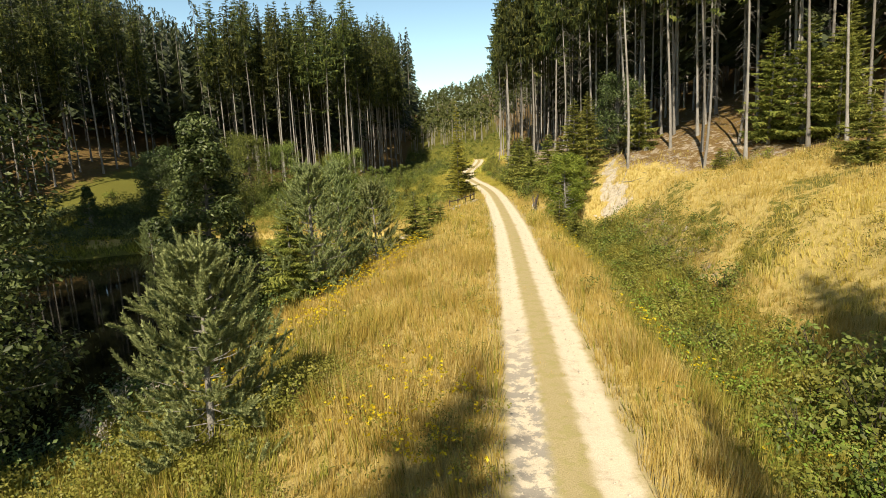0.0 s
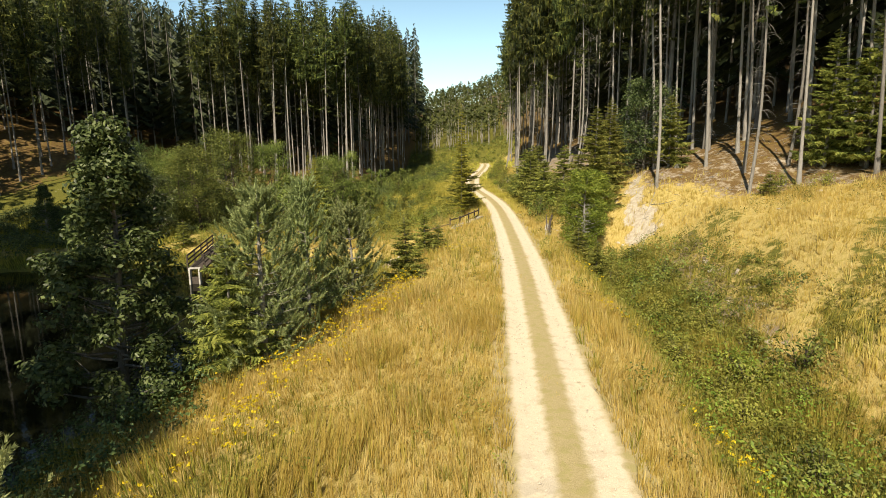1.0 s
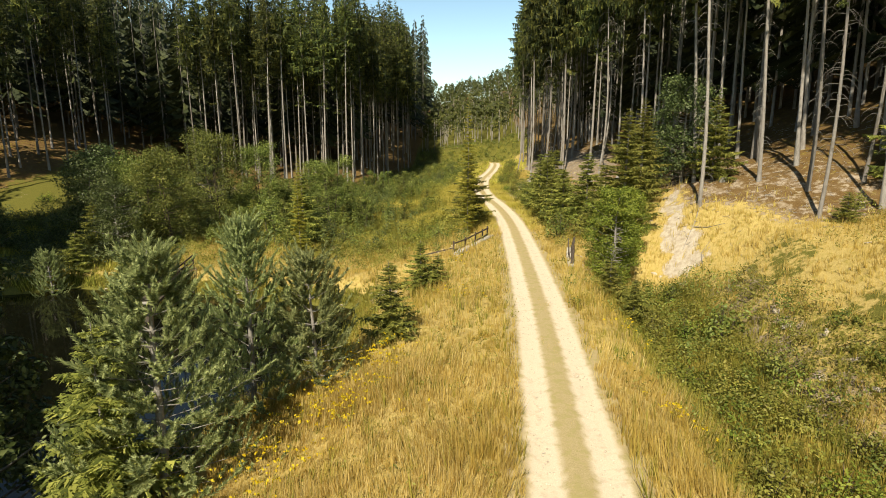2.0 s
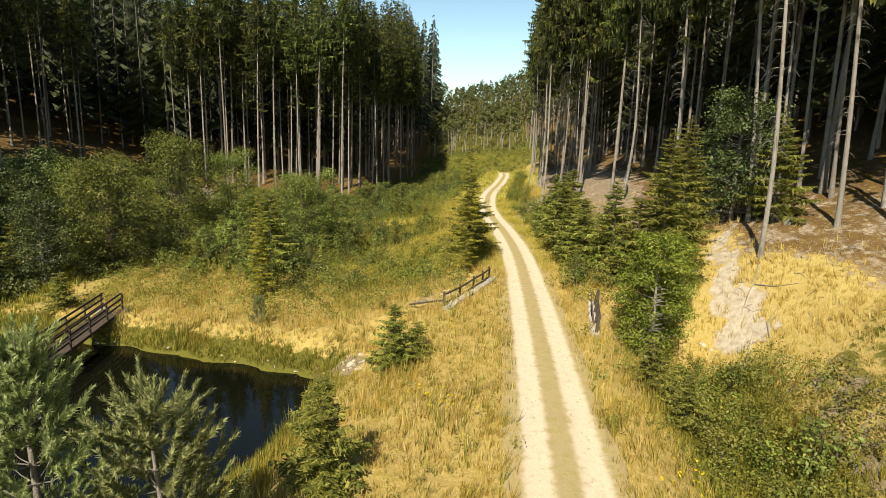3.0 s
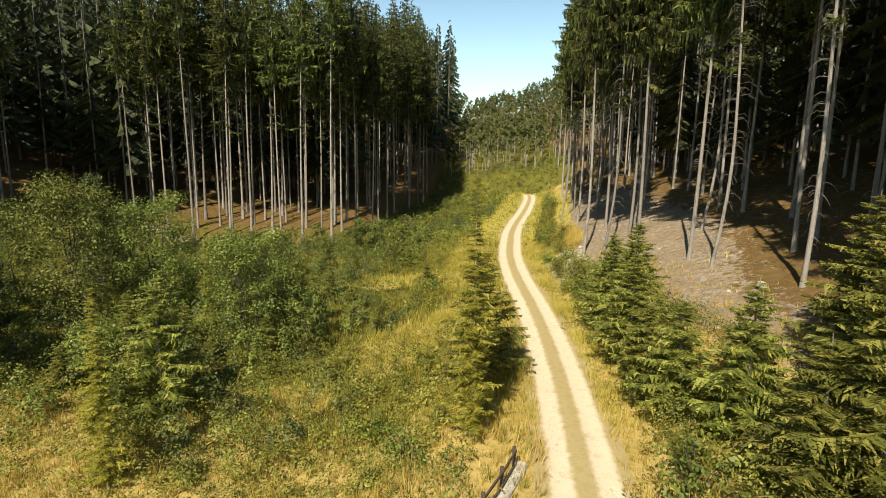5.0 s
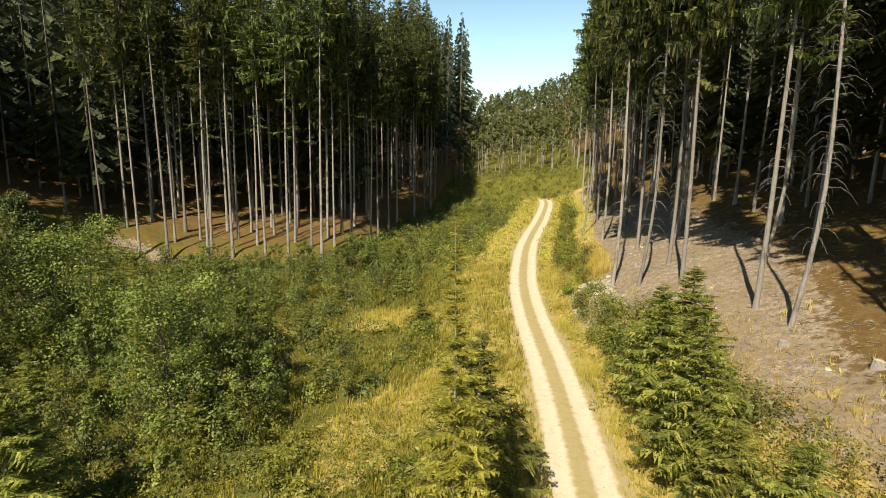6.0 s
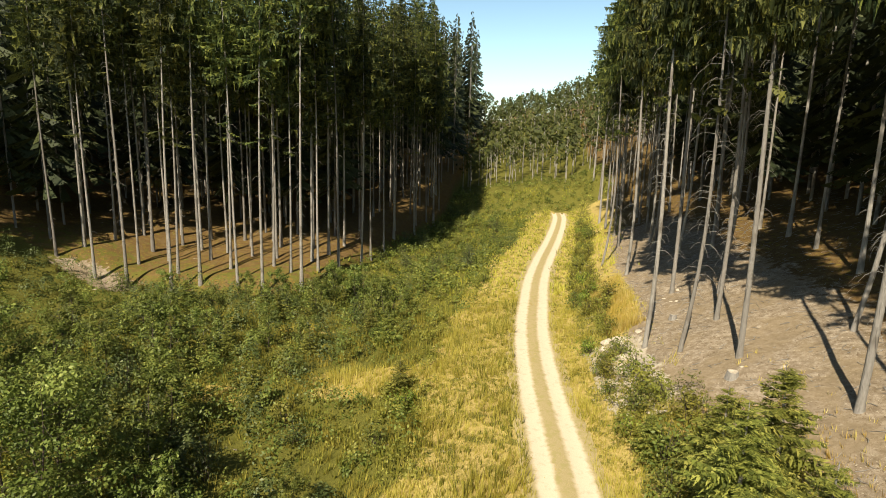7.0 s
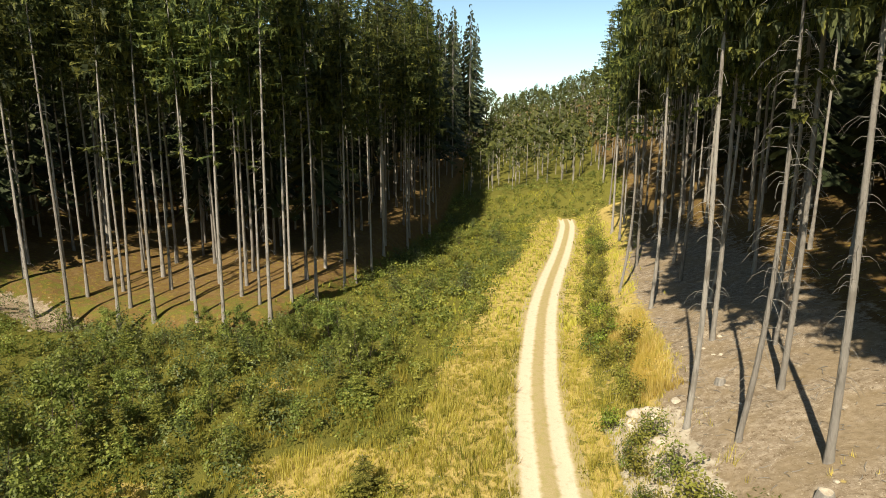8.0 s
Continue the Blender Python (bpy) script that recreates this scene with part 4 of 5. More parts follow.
for x, y, s in [(-4.2, 12.8, 0.75), (-3.4, 56.8, 0.6), (-2.2, 60.4, 0.8), (0.2, 64.0, 0.8), (25.6, 50.4, 0.8), (30.5, 44.2, 0.7), (27.0, 47.0, 0.7), (11.3, 13.2, 1.3), (13.4, 15.6, 1.2)]:
    set_bush(1 if y > 20 or x < 0 else 0, x, y, s, "single bushes")

# ---- low growth ----


def growth(name, mat, count, box, chance, lo, hi, wide, blades, label, lean=0.35):
    """Tufts of blades over a stretch of ground; chance(x, y) is how likely a tuft grows at a place."""
    x, y = rng.uniform(box[0], box[1], count), rng.uniform(box[2], box[3], count)
    keep = rng.uniform(0, 1, count) < chance(x, y)
    x, y = x[keep], y[keep]
    z = height(x, y)
    k = len(x)
    size = rng.uniform(lo, hi, k) * (0.55 + 0.75 * np.sin(0.6 * x + 1.1 * np.sin(0.5 * y)) ** 2 * np.cos(0.47 * y - 0.9 * np.sin(0.4 * x)) ** 2 + 0.3 * rng.uniform(0, 1, k) ** 3)
    x, y, z, size = (np.repeat(v, blades) for v in (x, y, z, size))
    n = len(x)
    a = rng.uniform(0, 6.28, n)
    off = rng.uniform(0, 0.16, n)
    b = np.stack([x + off * np.cos(a), y + off * np.sin(a), z - 0.03], 1)
    h = size * rng.uniform(0.6, 1.1, n)
    drift = 0.16 * np.sin(0.9 * x + 2.1 * np.sin(0.6 * y)), 0.16 * np.sin(0.8 * y + 1.7 * np.sin(0.7 * x))
    way = np.stack([np.cos(a) * lean * h * rng.uniform(0.1, 1.3, n) + drift[0] * h, np.sin(a) * lean * h * rng.uniform(0.1, 1.3, n) + drift[1] * h, h], 1)
    w = np.stack([-np.sin(a), np.cos(a), 0 * a], 1) * (wide * rng.uniform(0.6, 1.3, n))[:, None]
    s = Soup().tris(np.stack([b - w, b + w, b + way], 1))
    return tagged(new(name, s.mesh(name, M[mat])), label, "grass", kind="stuff")


def open_ground(x, y):
    d = np.abs(x - road_x(y))
    return (d > 1.36) & (shore(x, y) > 0.15)


def dry_chance(x, y):
    g, l, s = zone(x, y)[:3]
    patch = 0.55 + 0.45 * np.sin(0.45 * x + 1.3 * np.sin(0.37 * y)) * np.sin(0.4 * y + 0.8 * np.sin(0.5 * x))
    return open_ground(x, y) * np.clip(1 - g * 0.8, 0, 1) * np.clip(1 - 1.05 * l, 0, 1) * np.clip(1 - 0.96 * s, 0, 1) * (0.5 + 0.5 * patch)


def green_chance(x, y):
    g, l, s = zone(x, y)[:3]
    return open_ground(x, y) * np.clip(g + 0.14, 0, 1) * (1 - 0.55 * ease(y, 64, 72) * ease(road_x(y) - x, 8, 12)) * np.clip(1 - l, 0, 1) * np.clip(1 - s, 0, 1)


growth("dry_grass", "dry_grass", 40000, (-13, 16, 4, 34), dry_chance, 0.25, 0.8, 0.011, 8, "tall dry golden grass in loose tufts")
growth("dry_grass", "dry_grass", 40000, (-24, 34, 30, 70), dry_chance, 0.25, 0.8, 0.016, 6, "tall dry golden grass over the open slopes")
growth("dry_grass", "dry_grass", 16000, (16, 48, 4, 32), lambda x, y: dry_chance(x, y) * ease(48 - x + 3 * np.sin(0.5 * y), 0, 12) * ease(y + 2 * np.sin(0.4 * x), 4, 9), 0.3, 0.8, 0.018, 6, "dry golden grass on the upper slope")
growth("dry_grass", "verge_grass", 30000, (-2, 12, 64, 112), dry_chance, 0.25, 0.7, 0.014, 6, "tall golden grass along the track")
growth("dry_grass", "verge_grass", 9000, (-1, 16, 112, 175), dry_chance, 0.25, 0.7, 0.03, 5, "tall golden grass along the upper track")
growth("glade_grass", "verge_grass", 26000, (-17, 3, 64, 105), lambda x, y: 0.6 * glade(x, y), 0.3, 0.8, 0.018, 6, "yellow grass in gaps of the valley thicket")
growth("green_grass", "green_grass", 36000, (-16, 17, 4, 52), green_chance, 0.35, 1.0, 0.016, 7, "rank green grass of the ditch and pond bank")
growth("green_grass", "green_grass", 20000, (-30, 4, 52, 108), green_chance, 0.35, 0.9, 0.025, 6, "rank green grass in the valley floor")
growth("green_grass", "green_grass", 6000, (-20, 14, 108, 185), green_chance, 0.3, 0.7, 0.05, 6, "rank green grass of the upper valley")
growth("shore_grass", "green_grass", 9000, (-34, -3, 14, 58), lambda x, y: open_ground(x, y) * ease(2.6 - shore(x, y), 0, 1.5), 0.25, 0.7, 0.022, 6, "lush green grass along the waterline")
growth("dry_grass", "dry_grass", 5000, (9.2, 12.4, 98, 112), lambda x, y: 0.8 * ease(7.6 - (x - road_x(y)), 0, 1.5), 0.3, 0.8, 0.02, 6, "straw grass below the spruces")
growth("dry_grass", "dry_grass", 5000, (10, 18, 60, 86), lambda x, y: 0.5 * ease(x - road_x(y), 4.8, 6.0) * ease(11.0 - (x - road_x(y)), 0, 4.0), 0.2, 0.6, 0.018, 5, "thin straw grass on the bank above the track")
growth("shore_grass", "green_grass", 22000, (-27, -3, 36, 58), lambda x, y: (shore(x, y) > 0.05) * ease(1.5 - shore(x, y), 0, 0.5), 0.18, 0.5, 0.016, 6, "short green grass at the waterline")
growth("forest_grass", "dry_grass", 4500, (14, 40, 44, 90), lambda x, y: 0.5 * ease(forest_right(x, y), -4, -0.5) * ease(5 - forest_right(x, y), 0, 4), 0.2, 0.6, 0.02, 5, "thin straw grass at the edge of the spruces")
growth("grass_stalks", "dry_grass", 12000, (-12, 34, 5, 66), lambda x, y: dry_chance(x, y) * 0.8, 0.8, 1.25, 0.007, 2, "tall pale seed stalks over the grass", 0.2)
growth("track_grass", "dry_grass", 26000, (0, 12, 6, 120), lambda x, y: (np.abs(x - road_x(y)) < 0.40) * (0.35 + 0.65 * (np.sin(0.7 * y) * np.sin(0.23 * y + 1) > 0)), 0.05, 0.16, 0.014, 6, "short sparse grass on the crown of the track")


def mounds(x, y):
    """How tall the low growth stands: uneven hummocks."""
    return 0.35 + 1.15 * (0.5 + 0.5 * np.sin(0.83 * x + 1.9 * np.sin(0.41 * y)) * np.sin(0.71 * y + 1.7 * np.sin(0.53 * x))) ** 1.6


def low_leaves(name, mat, count, box, chance, size, per, spread, label, tall=0.45):
    x, y = rng.uniform(box[0], box[1], count), rng.uniform(box[2], box[3], count)
    keep = rng.uniform(0, 1, count) < chance(x, y)
    x, y = x[keep], y[keep]
    c = np.stack([x, y, height(x, y) + 0.15 + tall * mounds(x, y) * rng.uniform(0.35, 1.0, len(x))], 1)
    s = leaf_cloud(Soup(), rng, c, spread, per, size, 0.75)
    return tagged(new(name, s.mesh(name, M[mat])), label, "undergrowth", kind="stuff")


def thicket(name, mat, places, lo, hi, leaves, size, label):
    """Bushes grown into one another: leaves set over uneven domes."""
    s = Soup()
    for x, y in places:
        t, rr = rng.uniform(lo, hi), rng.uniform(0.7, 1.6)
        k = leaves
        knots = unit(rng.standard_normal((22, 3)) + np.array([0, 0, 0.45]))
        d = unit(knots[rng.integers(0, 22, k)] * rng.uniform(0.75, 1.2, (k, 1)) + 0.2 * rng.standard_normal((k, 3)))
        lobe = 1 + 0.22 * np.sin(3 * np.arctan2(d[:, 1], d[:, 0]) + x) * np.cos(2.5 * d[:, 2] + y)
        far_out = lobe * rng.uniform(0.72, 1.06, k)
        pos = np.stack([x + d[:, 0] * rr * far_out, y + d[:, 1] * rr * far_out, height(x, y) + np.maximum(d[:, 2], -0.15) * t * far_out + 0.12], 1)
        nrm = unit(d + 0.4 * rng.standard_normal((k, 3)) + np.array([0, 0, 0.25]))
        u = unit(np.cross(nrm, rng.standard_normal((k, 3))))
        w = np.cross(nrm, u)
        z = size * rng.uniform(0.6, 1.3, k)[:, None]
        s.quads(np.stack([pos - u * z, pos - w * z * 0.55, pos + u * z, pos + w * z * 0.55 + nrm * z * 0.2], 1))
    return tagged(new(name, s.mesh(name, M[mat])), label, "thicket", kind="stuff")


valley = scatter(300, (-45, 6, 62, 116), in_valley, 2.15)
sunny = [p for p in valley if p[0] - road_x(p[1]) > -12.0 + 2.5 * math.sin(0.4 * p[1])]
thick = [p for p in valley if p not in sunny]
half = len(thick) * 11 // 20
thicket("thicket", "shrub", thick[:half], 0.9, 3.0, 520, 0.088, "tangled green leafy thicket of the valley")
thicket("thicket", "scrub", thick[half:], 1.0, 3.2, 520, 0.088, "dark green alder scrub of the valley")
thicket("thicket", "weed", [p for i, p in enumerate(sunny) if i % 4], 0.5, 1.5, 320, 0.085, "yellow-green brambles of the valley thicket")
thicket("thicket", "shrub", sunny[::4], 0.6, 2.0, 320, 0.09, "sunlit leafy scrub of the valley")
mouth = scatter(170, (-24, 2, 56.5, 77), lambda x, y: (x - road_x(y) < -4.2) & (shore(x, y) > 4.5) & (y - 0.12 * x > 58.5), 1.25)
thicket("thicket", "weed", mouth[:120], 0.4, 1.25, 260, 0.065, "olive brambles at the mouth of the valley")
thicket("thicket", "shrub", mouth[120:], 0.4, 1.4, 260, 0.065, "green brambles at the mouth of the valley")
bank = scatter(100, (8, 15, 56, 90), lambda x, y: (x - road_x(y) > 3.2) & (x - road_x(y) < np.interp(y, (60, 84), (8.6, 6.6))), 1.05)
thicket("thicket", "shrub", bank[::3], 0.5, 1.6, 260, 0.065, "green brambles on the bank above the track")
thicket("thicket", "weed", [p for i, p in enumerate(bank) if i % 3], 0.4, 1.5, 260, 0.065, "yellow-green brambles on the bank above the track")
upper = scatter(70, (11, 22, 33, 50), lambda x, y: (x - road_x(y) > 6.5) & (x - road_x(y) < 13.0 - 0.4 * np.maximum(y - 43, 0)), 1.05)
thicket("thicket", "weed", upper[:45], 0.6, 1.6, 320, 0.065, "olive brambles on the upper side of the ditch")
thicket("thicket", "shrub", upper[45:], 0.6, 1.7, 320, 0.065, "green brambles on the upper side of the ditch")
ditch = scatter(85, (6, 20, 6, 51), lambda x, y: (x - road_x(y) > 4.4) & (x - road_x(y) < 11.8 - 0.05 * y), 0.9)
n1, n2 = int(len(ditch) * 0.12), int(len(ditch) * 0.85)
thicket("thicket", "shrub", ditch[:n1], 0.5, 1.2, 260, 0.07, "tangled green brambles of the ditch")
thicket("thicket", "weed", ditch[n1:n2], 0.4, 1.1, 260, 0.065, "yellow-green brambles of the ditch")
thicket("thicket", "maple", ditch[n2:], 0.5, 1.1, 240, 0.07, "bright green nettles of the ditch")
nettles = scatter(46, (7, 15, 9, 30), lambda x, y: (x - road_x(y) > 4.8) & (x - road_x(y) < 9.5), 0.85)
thicket("thicket", "maple", nettles[::2], 0.8, 1.5, 230, 0.055, "tall bright green nettles of the ditch")
thicket("thicket", "weed", nettles[1::2], 0.7, 1.3, 230, 0.055, "tall yellow-green herbs of the ditch")
# bank nettles take the dark alder leaves, so their colour carries the shade
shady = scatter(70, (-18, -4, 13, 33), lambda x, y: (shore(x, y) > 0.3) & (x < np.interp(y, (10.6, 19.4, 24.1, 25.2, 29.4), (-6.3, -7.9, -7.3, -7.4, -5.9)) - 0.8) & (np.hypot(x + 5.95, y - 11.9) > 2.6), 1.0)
thicket("thicket", "alder", shady, 0.5, 1.6, 240, 0.07, "nettles and brambles on the pond bank, leaves darkened for its shade")
low_leaves("undergrowth", "weed", 800, (-26, 2, 55, 76), lambda x, y: (shore(x, y) > 2.5) & (x - road_x(y) < -4.0) & (np.sin(0.5 * x + 1.3 * np.sin(0.4 * y)) > -0.45), 0.06, 28, 0.5, "olive brambles of the valley mouth", 0.5)
low_leaves("undergrowth", "weed", 400, (-45, 6, 58, 115), lambda x, y: in_valley(x, y) * 0.8, 0.075, 30, 0.5, "yellow-green brambles and weeds of the valley", 0.7)
low_leaves("undergrowth", "shrub", 2200, (-24, 24, 112, 192), lambda x, y: np.maximum(in_valley(x, y), (y > 174) & (np.abs(x - 6) < 16)) * 0.9, 0.14, 26, 0.6, "leafy green undergrowth of the upper valley", 1.2)
low_leaves("undergrowth", "weed", 700, (-24, 24, 112, 192), lambda x, y: np.maximum(in_valley(x, y), (y > 174) & (np.abs(x - 6) < 16)) * 0.9, 0.14, 24, 0.6, "yellow-green weeds of the upper valley", 1.0)
low_leaves("undergrowth", "weed", 700, (5, 18, 6, 52), lambda x, y: green_chance(x, y) * 0.9, 0.06, 30, 0.45, "yellow-green brambles in the ditch")
low_leaves("undergrowth", "shrub", 250, (5, 18, 6, 52), lambda x, y: green_chance(x, y) * 0.9, 0.06, 30, 0.45, "leafy green brambles in the ditch")
low_leaves("undergrowth", "weed", 1800, (15, 34, 12, 50), lambda x, y: (np.sin(0.45 * x + 1.5 * np.sin(0.33 * y)) * np.sin(0.5 * y + 0.9 * np.sin(0.6 * x)) > 0.25) * 0.9, 0.05, 24, 0.4, "dry olive weeds in patches on the slope", 0.35)
# dense dark leaves darken this shore in place of the shade on its meadow
low_leaves("undergrowth", "scrub", 2000, (-50, -26, 52, 74), lambda x, y: (shore(x, y) > 1.2) * (np.sin(0.5 * x + 1.5 * np.sin(0.4 * y)) > -0.5), 0.10, 26, 0.6, "dark scrub on the far pond shore standing in for shade", 0.9)
growth("green_grass", "green_grass", 9000, (-48, -26, 50, 76), lambda x, y: open_ground(x, y) * 0.8, 0.35, 0.9, 0.03, 6, "rank green grass on the far pond shore")
low_leaves("undergrowth", "weed", 420, (-12, -3.5, 8.5, 15.5), lambda x, y: open_ground(x, y) * 0.9, 0.045, 30, 0.35, "green weeds round the young pine", 0.7)
low_leaves("undergrowth", "weed", 900, (-6, 4, 5, 62), lambda x, y: 0.35 * dry_chance(x, y), 0.04, 22, 0.32, "leafy weeds among the dry grass", 0.5)
low_leaves("undergrowth", "weed", 260, (-4, 1.0, 6, 16), lambda x, y: open_ground(x, y) * (np.sin(1.1 * x + 0.8 * y) > -0.2), 0.035, 26, 0.3, "green flowering weeds beside the track", 0.5)
low_leaves("undergrowth", "weed", 500, (-18, 2, 5, 52), lambda x, y: 0.6 * open_ground(x, y) * ease(4.5 - shore(x, y), 0, 3), 0.055, 26, 0.4, "weeds along the pond bank")
low_leaves("undergrowth", "weed", 420, (5, 14, 56, 172), lambda x, y: green_chance(x, y) * 0.8, 0.07, 28, 0.45, "yellow-green weeds on the bank above the track")


def flowers(name, spots, label):
    """Patches of tall yellow-flowered weeds: leafy stalks with flat flower heads."""
    s = Soup()
    for cx, cy, rad, count in spots:
        x, y = cx + rng.normal(0, rad, count), cy + rng.normal(0, rad, count)
        z = height(x, y) + rng.uniform(0.5, 1.0, count)
        leaf_cloud(s, rng, np.stack([x, y, z], 1), 0.09, 5, 0.042, 0.3)
    return tagged(new(name, s.mesh(name, M["yellow_flower"])), label, "flowers", kind="stuff")


flowers("yellow_flowers", [(-3.2, 30.5, 1.0, 130), (-4.9, 24.5, 0.9, 110), (-2.4, 34.0, 0.8, 80), (-5.6, 21.5, 0.7, 60), (-4.1, 27.5, 0.7, 70), (-6.9, 17.5, 0.8, 50), (-8.2, 15.8, 0.9, 45), (7.6, 19.5, 0.6, 40), (8.2, 16.5, 0.5, 24), (-0.5, 8.9, 0.5, 40), (-1.6, 10.6, 0.7, 40), (-0.9, 13.0, 0.6, 30), (0.2, 11.6, 0.35, 24),
                           (7.4, 30.0, 0.6, 26), (1.2, 41.0, 0.7, 20), (0.6, 48.6, 0.5, 20), (7.8, 37.5, 0.6, 20), (-5.2, 19.5, 0.8, 40), (8.6, 12.0, 0.8, 14)],
        "scattered yellow wildflower heads among the grass")

# ---- railings, culvert walls, footbridge ----


def beam(soup, a, b, w, h, rough=0.0):
    """A squared timber from a to b, slightly uneven."""
    a, b = np.array(a, float), np.array(b, float)
    t = unit(b - a)
    up = np.array([0, 0, 1.0]) if abs(t[2]) < 0.9 else np.array([0, 1.0, 0])
    u = unit(np.cross(t, up))
    v = np.cross(u, t)
    rings = []
    for s in (0, 0.02, 0.5, 0.98, 1):
        k = 0.82 if s in (0, 1) else 1.0
        o = a + (b - a) * s + rng.normal(0, rough, 3)
        rings.append([o + u * w * k * p / 2 + v * h * k * q / 2 for p, q in ((-1, -0.8), (-0.8, -1), (0.8, -1), (1, -0.8), (1, 0.8), (0.8, 1), (-0.8, 1), (-1, 0.8))])
    rings = np.array(rings)
    for i in range(4):
        for j in range(8):
            soup.quads([[rings[i, j], rings[i, (j + 1) % 8], rings[i + 1, (j + 1) % 8], rings[i + 1, j]]])
    for end in (rings[0], rings[-1]):
        soup.quads([[end[0], end[1], end[2], end[3]], [end[0], end[3], end[4], end[7]], [end[7], end[4], end[5], end[6]]])
    return soup


def timber(name, a, b, w, h, parent, label="", mat="old_wood", rough=0.0):
    return part(name, beam(Soup(), a, b, w, h, rough).mesh(name, M[mat]), parent, label)


def railing(posts, tall, label, tilt=0.0, drop=()):
    root = tagged(new("railing"), label, "railing")
    tops = []
    for i, (x, y) in enumerate(posts):
        z = float(height(x, y)) - 0.25
        lean = np.array([tilt * rng.uniform(0.4, 1.4), tilt * rng.uniform(-0.6, 0.6), 0])
        timber("post", (x, y, z - 0.3), np.array([x, y, z + tall]) + lean, 0.13, 0.13, root)
        tops.append((np.array([x, y, z]), lean))
    for level in (0.88, 0.45):
        for (p, lp), (q, lq) in zip(tops[:-1], tops[1:]):
            a, b = p + lp * level + [0.07, 0, tall * level], q + lq * level + [0.07, 0, tall * level]
            timber("rail", a, b, 0.06, 0.10, root)
    return root


left_posts = [(0.4, 53.9), (1.25, 55.9), (2.05, 57.7), (2.65, 59.2), (3.1, 60.5)]
rail_left = railing(left_posts, 1.15, "weathered dark wooden railing above the culvert wall")
timber("rail", (0.35, 53.9, 3.55), (-1.7, 55.6, 2.7), 0.07, 0.10, rail_left, "fallen slanting rail")
right_posts = [(8.0, 50.6), (8.3, 52.2), (8.6, 53.9), (8.95, 55.7)]
rail_right = railing(right_posts, 1.25, "leaning broken wooden railing beside the culvert", 0.22)
timber("rail", (8.15, 51.0, 2.75), (8.35, 53.4, 4.1), 0.07, 0.09, rail_right, "broken slanting rail")
timber("rail", (8.3, 52.6, 2.75), (8.6, 54.6, 4.2), 0.06, 0.09, rail_right, "broken slanting rail")


def culvert_wall(name, a, b, top, deep, thick, label):
    """A concrete head wall with a worn coping, let into the bank."""
    a, b = np.array([*a, 0.0]), np.array([*b, 0.0])
    bm = bmesh.new()
    n = 12
    side = np.cross(unit(b - a), [0, 0, 1.0]) * thick / 2
    loops = []
    for i in range(n + 1):
        o = a + (b - a) * i / n + rng.normal(0, 0.02, 3)
        t = top + rng.normal(0, 0.015)
        loops.append([bm.verts.new(o + k * side + np.array([0, 0, z])) for k, z in ((-1, t - deep), (-1, t - 0.05), (-0.85, t), (0.85, t), (1, t - 0.05), (1, t - deep))])
    for p, q in zip(loops[:-1], loops[1:]):
        for j in range(5):
            bm.faces.new((p[j], p[j + 1], q[j + 1], q[j]))
    bm.faces.new(loops[0][::-1]), bm.faces.new(loops[-1])
    bmesh.ops.recalc_face_normals(bm, faces=bm.faces)
    me = bpy.data.meshes.new(name)
    bm.to_mesh(me), bm.free()
    me.materials.append(M["concrete"])
    return tagged(new(name, me), label, "wall", kind="structure")


culvert_wall("wall_west", (0.55, 53.2), (3.45, 60.8), 3.36, 1.6, 0.42, "pale concrete culvert head wall under the railing")
culvert_wall("wall_east", (7.95, 50.2), (9.0, 56.2), 3.22, 1.8, 0.42, "pale concrete culvert head wall on the ditch side")

bridge = tagged(new("footbridge"), "weathered dark wooden footbridge with railings over the pond edge", "bridge")
A, B = np.array([-18.7, 47.9, 1.10]), np.array([-20.3, 56.6, 1.25])
along, span = unit(B - A), float(np.linalg.norm(B - A))
acr = unit(np.cross(along, [0, 0, 1.0]))
for k in (-0.42, 0.42):
    timber("beam", A + acr * k - [0, 0, 0.14], B + acr * k - [0, 0, 0.14], 0.16, 0.22, bridge)
for i in range(42):
    o = A + along * (i + 0.5) * span / 42
    timber("plank", o - acr * 0.62, o + acr * 0.62, 0.17, 0.045, bridge, rough=0.004)
for k in (-0.60, 0.60):
    for i in range(5):
        o = A + along * (0.15 + i * (span - 0.3) / 4) + acr * k
        timber("post", o - [0, 0, 0.2], o + [0, 0, 1.05], 0.09, 0.09, bridge)
    for level in (0.35, 0.68, 1.02):
        timber("rail", A + acr * (k - 0.06 * np.sign(k)) + [0, 0, level], B + acr * (k - 0.06 * np.sign(k)) + [0, 0, level], 0.045, 0.12, bridge, "sun-bleached top rail" if level > 1 else "")

monk = tagged(new("pond_sluice"), "pale concrete sluice shaft standing in the pond", "sluice")
for k in (-0.34, 0.34):
    timber("pillar", A - along * 0.35 + acr * k - [0, 0, 2.6], A - along * 0.35 + acr * k + [0, 0, 0.1], 0.13, 0.3, monk, mat="concrete")
timber("lintel", A - along * 0.35 - acr * 0.42 + [0, 0, 0.12], A - along * 0.35 + acr * 0.42 + [0, 0, 0.12], 0.3, 0.1, monk, mat="concrete")
timber("stop_log", A - along * 0.30 - acr * 0.4 - [0, 0, 0.9], A - along * 0.30 + acr * 0.4 - [0, 0, 0.9], 0.08, 0.7, monk, "dark wet stop board")
abutment = timber("abutment", B - acr * 0.9 - [0, 0, 0.35], B + acr * 0.9 - [0, 0, 0.35], 0.8, 0.7, None, mat="concrete")
tagged(abutment, "pale concrete bridge abutment on the bank", "abutment")

